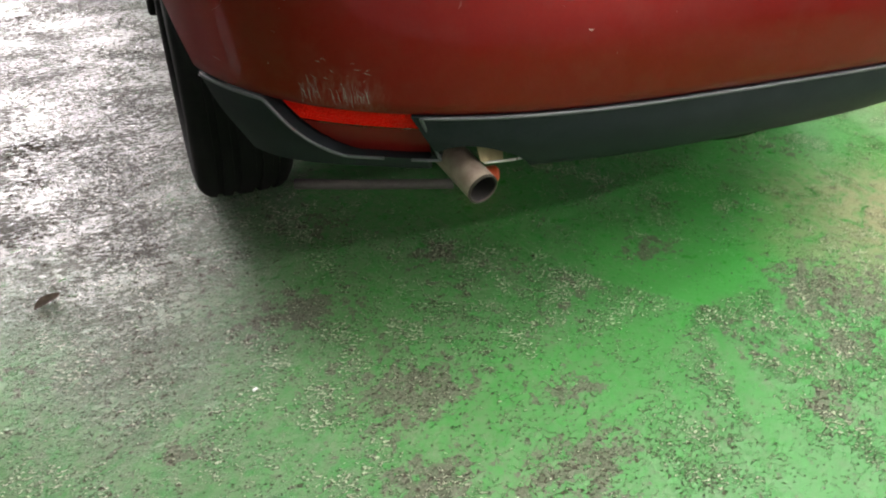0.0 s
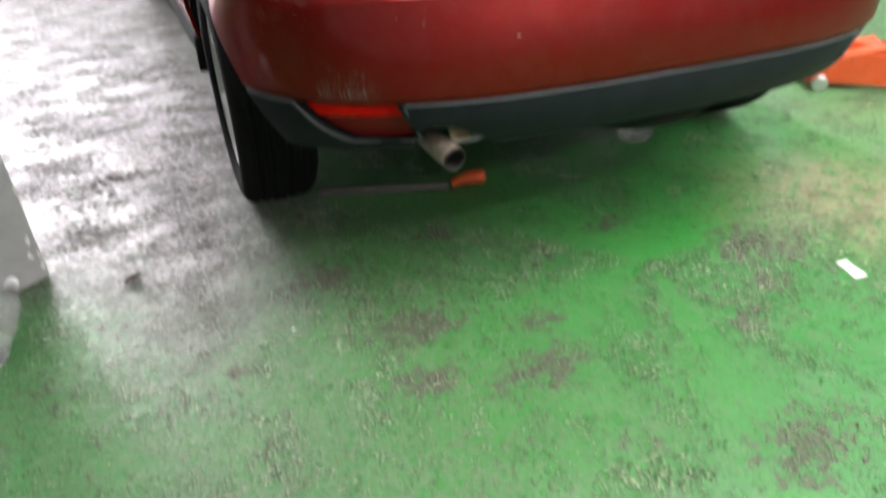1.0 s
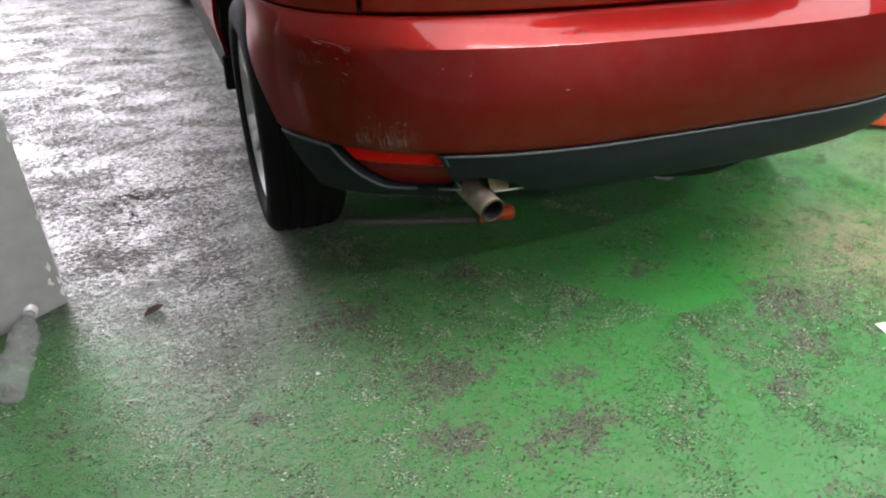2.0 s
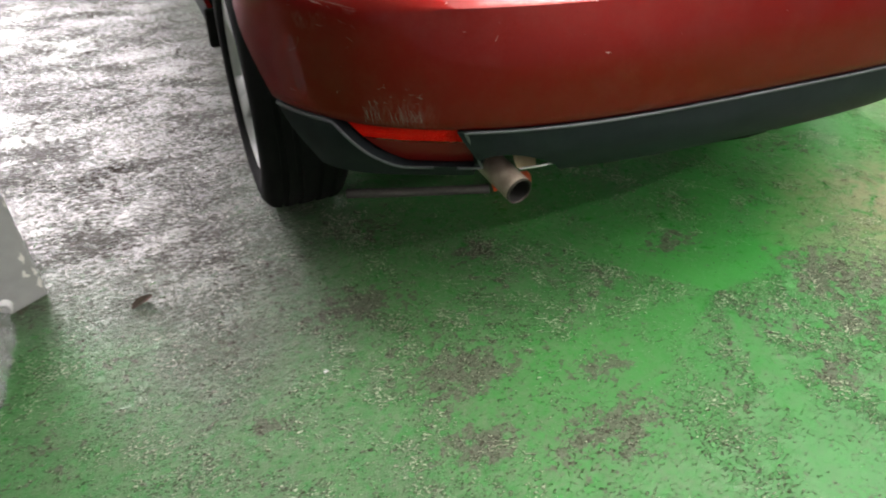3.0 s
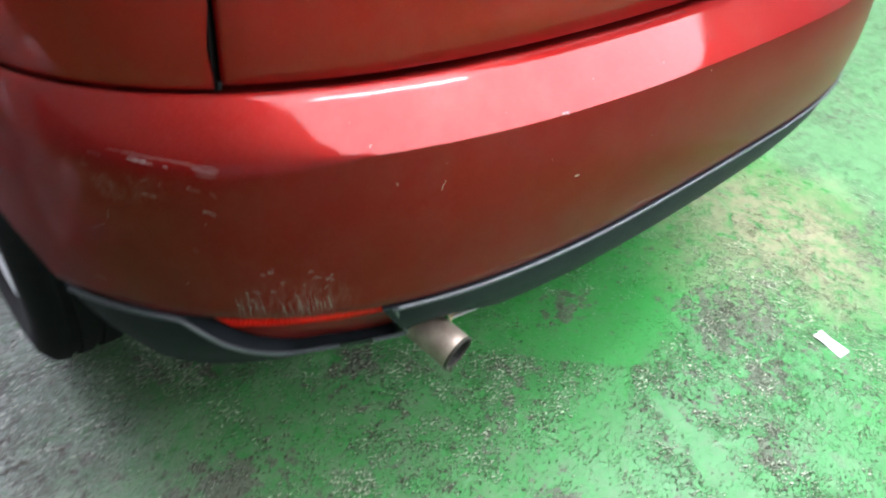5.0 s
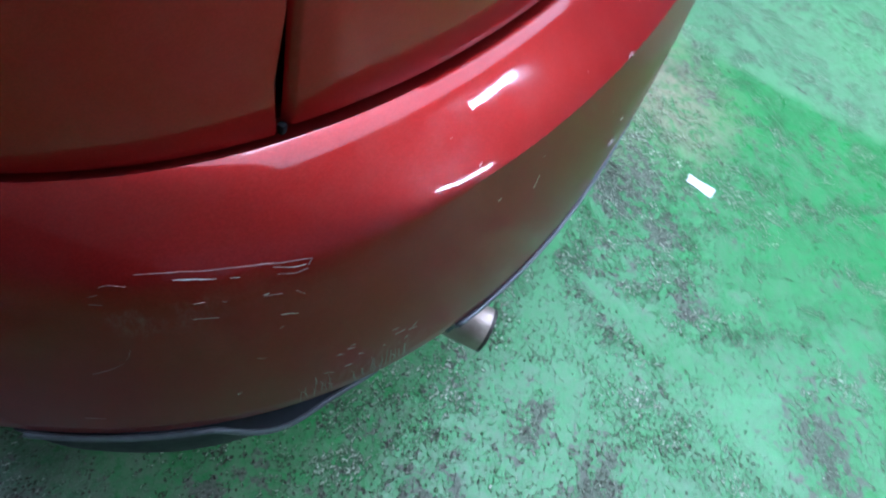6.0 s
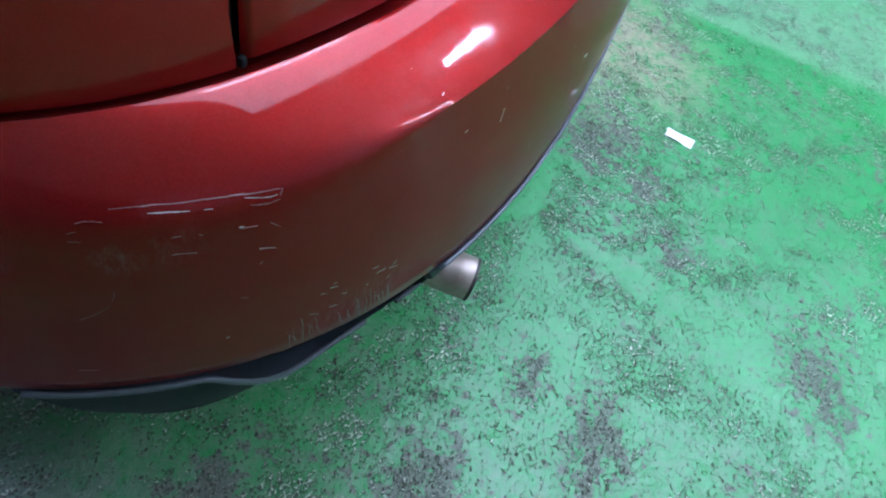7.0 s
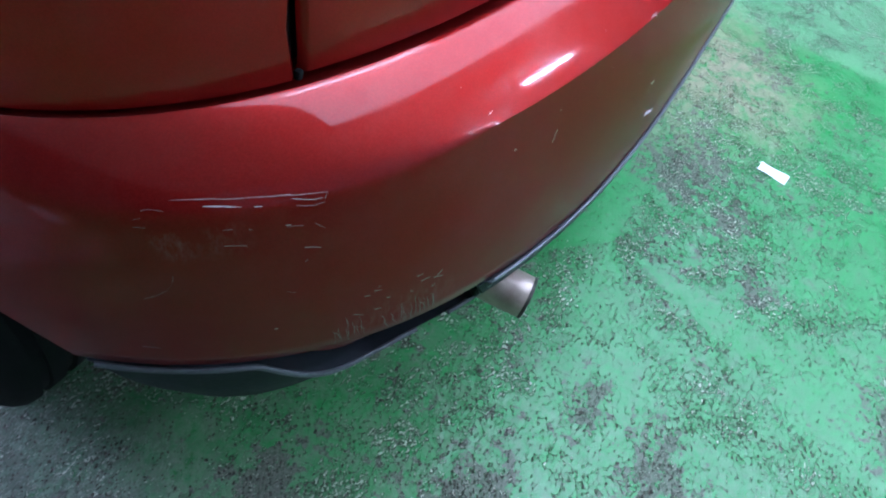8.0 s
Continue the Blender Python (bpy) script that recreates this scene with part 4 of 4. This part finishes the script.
def wheel_parts(root):
    """Axis along x, outer face towards -x."""
    w = 0.1025
    prof = [(-0.074, 0.214), (-0.088, 0.224), (-0.099, 0.242), (-0.1025, 0.262), (-0.098, 0.288), (-0.088, 0.303), (-0.078, 0.3105)]
    tread = []
    for a in (-0.056, -0.022, 0.022, 0.056):
        tread += [(a - 0.0075, 0.3155 - abs(a) * 0.03), (a - 0.006, 0.3085), (a + 0.006, 0.3085), (a + 0.0075, 0.3155 - abs(a) * 0.03)]
    prof = prof + tread + [(-a, r) for a, r in prof[::-1]]
    bm = bmesh.new()
    lathe(bm, prof, Matrix(), 72)
    part("tyre", bm, RUBBER, root, "worn black tyre with grooves round it")
    bm = bmesh.new()
    lathe(bm, [(0.07, 0.20), (0.05, 0.188), (-0.05, 0.186), (-0.066, 0.190), (-0.078, 0.196), (-0.086, 0.206), (-0.083, 0.213), (-0.073, 0.210)], Matrix.Diagonal((1, 1.05, 1.05, 1)), 64)
    part("rim", bm, ALLOY, root, "silver alloy rim")
    bm = bmesh.new()
    lathe(bm, [(-0.045, 0.18), (-0.030, 0.10), (-0.028, 0.04)], Matrix(), 40)
    part("brake_drum", bm, BAR, root)
    for k in range(10):
        pair = k // 2
        ang = pair * math.tau / 5 + (0.13 if k % 2 else -0.13) + 0.35
        bm = bmesh.new()
        rows = []
        for r, wd, a, th in ((0.040, 0.022, -0.070, 0.024), (0.075, 0.019, -0.074, 0.024), (0.12, 0.019, -0.074, 0.024), (0.165, 0.022, -0.077, 0.026), (0.206, 0.030, -0.083, 0.03)):
            rows.append([bm.verts.new((x, y, r)) for x, y in ((a + th, -wd), (a + 0.004, -wd), (a, -wd * 0.55), (a, wd * 0.55), (a + 0.004, wd), (a + th, wd))])
        for p, q in zip(rows, rows[1:]):
            for j in range(6):
                bm.faces.new((p[j], p[(j + 1) % 6], q[(j + 1) % 6], q[j]))
        bm.faces.new(rows[0])
        bm.faces.new(rows[-1][::-1])
        bmesh.ops.rotate(bm, verts=bm.verts, cent=(0, 0, 0), matrix=Matrix.Rotation(ang, 3, "X"))
        part("spoke", bm, ALLOY, root)
    bm = bmesh.new()
    lathe(bm, [(-0.083, 0.001), (-0.082, 0.022), (-0.078, 0.030), (-0.070, 0.052), (-0.060, 0.060), (-0.04, 0.062)], Matrix(), 32)
    part("hub", bm, ALLOY, root)
    for k in range(5):
        a = k * math.tau / 5 + 0.98
        bm = bmesh.new()
        lathe(bm, [(-0.079, 0.0005), (-0.079, 0.006), (-0.066, 0.0075)], Matrix.Translation((0, 0.045 * math.cos(a), 0.045 * math.sin(a))), 6)
        part("wheel_nut", bm, UNDER, root)


def wheel(at, turned, steer=0):
    root = new("wheel")
    root.parent = car
    root.matrix_basis = Matrix.Translation(at) @ pose(0, 0, 0, 0, 0, (180 if turned else 0) + steer) @ Matrix.Scale(WHEEL_R / 0.316, 4)
    root.empty_display_size = 0.1
    wheel_parts(root)
    return root


wheel((-TRACK, WHEEL_Y, WHEEL_R), False)
wheel((-TRACK, FRONT_Y, WHEEL_R), False, 9)
wheel((TRACK, WHEEL_Y, WHEEL_R), True)
wheel((TRACK, FRONT_Y, WHEEL_R), True, 9)

# the body runs a little off square to its bumper
SKEW = 0.045
for ob in car.children:
    if ob.type == "MESH" and ob.name.split(".")[0] not in ("bumper", "valance", "tailgate"):
        for v in ob.data.vertices:
            v.co.x -= SKEW * max(0.0, v.co.y - WHEEL_Y)
    elif ob.name.startswith("wheel"):
        ob.location.x -= SKEW * max(0.0, ob.location.y - WHEEL_Y)

# ---- things round the car ----
# grey steel post, paint chipped along its arris
post = empty("post", (-1.444, 0.525, 0), "grey painted steel post with chipped paint along its edge", "post")
post.rotation_euler = (0, 0, radians(33))
bm = bmesh.new()
box(bm, (0.20, 0.075, CEILING - 0.001), Matrix.Translation((-0.044, 0, (CEILING - 0.001) / 2)), 0.006)
part("shaft", bm, POST, post, smooth=False)
random.seed(4)


def chip(parent, at, w, h, m):
    bm = bmesh.new()
    pts = []
    for k in range(11):
        a = math.tau * k / 11
        r = 0.25 + 0.75 * random.random() ** 1.6
        pts.append(bm.verts.new((w * r * math.cos(a), 0, h * r * math.sin(a))))
    f = bm.faces.new(pts)
    bmesh.ops.extrude_face_region(bm, geom=[f])
    bm.verts.ensure_lookup_table()
    for v in bm.verts[11:]:
        v.co.y += 0.002
    ob = part("paint_chip", bm, CHIP, parent, smooth=False)
    ob.matrix_basis = Matrix.Translation(at) @ m
    return ob


for z, w, h in ((0.045, 0.010, 0.028), (0.07, 0.006, 0.02), (0.24, 0.003, 0.016), (0.43, 0.004, 0.018), (0.50, 0.003, 0.022), (0.66, 0.004, 0.02)):
    chip(post, (0.050, -0.0385, z), w, h, pose(0, 0, 0))
chip(post, (0.028, -0.0385, 0.075), 0.013, 0.016, pose(0, 0, 0))
chip(post, (0.036, -0.0385, 0.115), 0.006, 0.018, pose(0, 0, 0))
chip(post, (0.0567, -0.01, 0.04), 0.012, 0.03, pose(0, 0, 0, 0, 0, 90))

# crumpled clear bottle lying at its foot
bottle = empty("bottle", (-1.455, 0.33, 0.033), "crumpled clear plastic bottle lying at the foot of the post", "bottle")
bottle.rotation_euler = (0, 0, radians(87))
prof = [(0.130, 0.0115), (0.108, 0.0118), (0.100, 0.014), (0.078, 0.026), (0.060, 0.0315), (0.040, 0.030), (0.032, 0.032), (0.012, 0.030), (0.004, 0.0325), (-0.02, 0.030), (-0.028, 0.0325), (-0.055, 0.0305), (-0.062, 0.033), (-0.10, 0.0325), (-0.124, 0.030), (-0.130, 0.022), (-0.126, 0.004)]
fine_prof = []
for (a, r), (b, q) in zip(prof, prof[1:]):
    fine_prof += [(a + (b - a) * k / 3, r + (q - r) * k / 3) for k in range(3)]
bm = bmesh.new()
lathe(bm, fine_prof + [prof[-1]], Matrix(), 36)
for v in bm.verts:
    k = 1 - 0.42 * max(0, noise.noise(v.co * 38) + 0.12)
    if abs(v.co.x) < 0.09:
        v.co.y *= k
        v.co.z *= k
part("bottle_body", bm, CLEAR, bottle, smooth=False)
bm = bmesh.new()
lathe(bm, [(0.148, 0.0005), (0.148, 0.014), (0.130, 0.0145), (0.128, 0.0125)], Matrix(), 24)
part("bottle_cap", bm, PLATE, bottle)

# pale plastic canister behind it
bm = bmesh.new()
lathe(bm, [(0.0, 0.0005), (0.0, 0.062), (0.008, 0.070), (0.20, 0.070), (0.225, 0.060), (0.235, 0.03), (0.25, 0.025), (0.25, 0.0005)], pose(-1.72, 0.36, 0, 0, -90, 0), 28)
can = part("canister", bm, CAN, None, smooth=True)
tagged(can, "pale grey plastic canister standing beside the post", "canister")

# crumpled scrap of clear plastic under the car
bm = bmesh.new()
bmesh.ops.create_icosphere(bm, subdivisions=4, radius=1.0)
for v in bm.verts:
    d = 1 + 0.38 * noise.noise(v.co * 2.3) + 0.22 * abs(noise.noise(v.co * 5.5))
    v.co = Vector((v.co.x * 0.070 * d, v.co.y * 0.048 * d, max(-0.034, v.co.z * 0.036 * d)))
bmesh.ops.recalc_face_normals(bm, faces=bm.faces)
scrap = part("plastic_scrap", bm, CLEAR, None, smooth=False)
scrap.matrix_basis = Matrix.Translation((0.41, 0.615, 0.0345)) @ pose(0, 0, 0, 0, 0, 35)
tagged(scrap, "small crumpled clear plastic wrapper on the floor", "wrapper")

# steel bar with an orange grip under the car
bar = empty("jack_handle", (0, 0, 0), "dull steel jack handle with an orange grip lying under the car", "tool")
bm = bmesh.new()
tube(bm, [(-0.670, 0.650, 0.014), (-0.52, 0.600, 0.014), (-0.31, 0.537, 0.014)], 0.013, 10)
part("shaft", bm, BAR, bar)
bm = bmesh.new()
tube(bm, [(-0.30, 0.535, 0.016), (-0.262, 0.527, 0.030), (-0.250, 0.524, 0.033), (-0.207, 0.516, 0.034), (-0.200, 0.514, 0.034)], [0.012, 0.016, 0.022, 0.022, 0.014], 14)
part("grip", bm, ORANGE, bar, "orange plastic grip")

# orange trolley jack on the paler part of the floor
jack = empty("trolley_jack", (1.60, 0.64, 0.0), "orange steel trolley jack with a bright pump standing on the floor", "trolley jack")
jack.rotation_euler = (0, 0, radians(-38))
for s in (-1, 1):
    bm = bmesh.new()
    prof = [(-0.30, 0.03), (-0.27, 0.10), (-0.12, 0.145), (0.16, 0.145), (0.30, 0.085), (0.30, 0.03)]
    a = [bm.verts.new((x, s * 0.10, z)) for x, z in prof]
    b = [bm.verts.new((x, s * 0.108, z)) for x, z in prof]
    bm.faces.new(a)
    bm.faces.new(b[::-1])
    for k in range(6):
        bm.faces.new((a[k], a[(k + 1) % 6], b[(k + 1) % 6], b[k]))
    part("side_plate", bm, ORANGE, jack, smooth=False)
bm = bmesh.new()
box(bm, (0.26, 0.19, 0.02), Matrix.Translation((-0.17, 0, 0.125)) @ pose(0, 0, 0, 0, -16, 0), 0.004)
part("top_plate", bm, ORANGE, jack, smooth=False)
bm = bmesh.new()
box(bm, (0.32, 0.05, 0.05), Matrix.Translation((-0.02, 0, 0.13)) @ pose(0, 0, 0, 0, 8, 0), 0.008)
part("lift_arm", bm, ORANGE, jack, smooth=False)
bm = bmesh.new()
lathe(bm, [(-0.09, 0.001), (-0.09, 0.036), (0.09, 0.036), (0.095, 0.02), (0.14, 0.018), (0.14, 0.001)], pose(0.15, 0, 0.14), 24)
part("pump", bm, STEEL, jack, "bright steel pump")
bm = bmesh.new()
coil = [(0.02 + 0.16 * k / 90, 0.05 + 0.018 * math.cos(k * 0.62), 0.185 + 0.018 * math.sin(k * 0.62)) for k in range(91)]
tube(bm, coil, 0.004, 6)
part("spring", bm, SEAL, jack, "black return spring")
for x in (-0.25, 0.25):
    for s in (-1, 1):
        bm = bmesh.new()
        lathe(bm, [(-0.016, 0.001), (-0.016, 0.026), (-0.012, 0.030), (0.012, 0.030), (0.016, 0.026), (0.016, 0.001)], pose(x, s * 0.128, 0.030, 0, 0, 90), 20)
        part("caster", bm, STEEL, jack)

# white paper slip and a white crumb on the floor
bm = bmesh.new()
rows = [[(-0.034 + 0.068 * k / 6, -0.0165 + 0.033 * j / 3, 0.0022 + 0.0016 * math.sin(k * 0.9 + j)) for k in range(7)] for j in range(4)]
slip = grid("paper_slip", [[Vector(p) for p in r] for r in rows], PAPER, None, "", 0.0006)
slip.matrix_basis = Matrix.Translation((0.43, -0.235, 0)) @ pose(0, 0, 0, 0, 0, -98)
tagged(slip, "small white paper slip lying on the green floor", "paper")
bm = bmesh.new()
box(bm, (0.009, 0.005, 0.003), Matrix.Translation((-0.872, 0.085, 0.0015)) @ pose(0, 0, 0, 0, 0, 20), 0.001)
crumb = part("crumb", bm, PAPER, None, smooth=False)
tagged(crumb, "tiny white crumb on the worn floor", "litter")

# dry brown leaf, curled, in the lane
rows = []
for j in range(9):
    v = -1 + j / 4
    half = 0.011 * (1 - v * v) ** 0.7 + 0.0006
    rows.append([Vector((0.026 * v, half * u, 0.0016 + 0.007 * u * u * (1 - v * v) + 0.004 * max(0.0, v) ** 2)) for u in (-1, -0.5, 0, 0.5, 1)])
leaf = grid("dry_leaf", rows, LEAF, None, "", 0.0006)
leaf.matrix_basis = Matrix.Translation((-1.19, 0.42, 0.0008)) @ pose(0, 0, 0, 0, 0, 32)
tagged(leaf, "small dry brown leaf lying on the greyed floor", "leaf")

# silver car standing across, far ahead
far = empty("silver_car", (0, 0, 0), "pale silver car parked across the garage by the gate", "car")
FY, FX = 6.45, -1.98
rows = []
for z, y in ((0.20, 0.06), (0.24, 0.0), (0.40, -0.03), (0.60, -0.045), (0.80, -0.02), (0.95, 0.02)):
    row = []
    for k in range(80):
        x = FX - 0.85 + 4.3 * k / 79
        low = z
        for wx in (FX, FX + 2.62):
            d = abs(x - wx)
            if d < 0.37:
                low = max(low, 0.315 + math.sqrt(0.37 ** 2 - d * d))
        nose = max(0, FX - 0.45 - x, x - (FX + 3.05))
        row.append(Vector((x, FY + y + 0.9 * nose ** 2, low)))
    rows.append(row)
grid("side_panel", rows, SILVER, far, "silver flank")
bm = bmesh.new()
box(bm, (4.1, 1.6, 0.5), Matrix.Translation((FX + 1.3, FY + 0.95, 0.75)), 0.12, 3)
part("body", bm, SILVER, far, smooth=True)
bm = bmesh.new()
box(bm, (2.6, 1.3, 0.5), Matrix.Translation((FX + 1.5, FY + 0.95, 1.2)), 0.18, 3)
part("glasshouse", bm, GLASS_DARK, far)
bm = bmesh.new()
box(bm, (1.9, 0.05, 0.06), Matrix.Translation((FX + 1.31, FY - 0.02, 0.22)), 0.01)
part("sill", bm, SILVER, far, smooth=False)
bm = bmesh.new()
box(bm, (3.9, 1.3, 0.08), Matrix.Translation((FX + 1.3, FY + 0.95, 0.30)), 0.02)
part("floorpan", bm, UNDER, far, smooth=False)
for wx in (FX, FX + 2.62):
    for yy, turn in ((FY + 0.09, 90), (FY + 1.75, -90)):
        root = new("wheel")
        root.parent = far
        root.empty_display_size = 0.1
        root.matrix_basis = Matrix.Translation((wx, yy, WHEEL_R)) @ pose(0, 0, 0, 0, 0, turn) @ Matrix.Scale(WHEEL_R / 0.316, 4)
        wheel_parts(root)
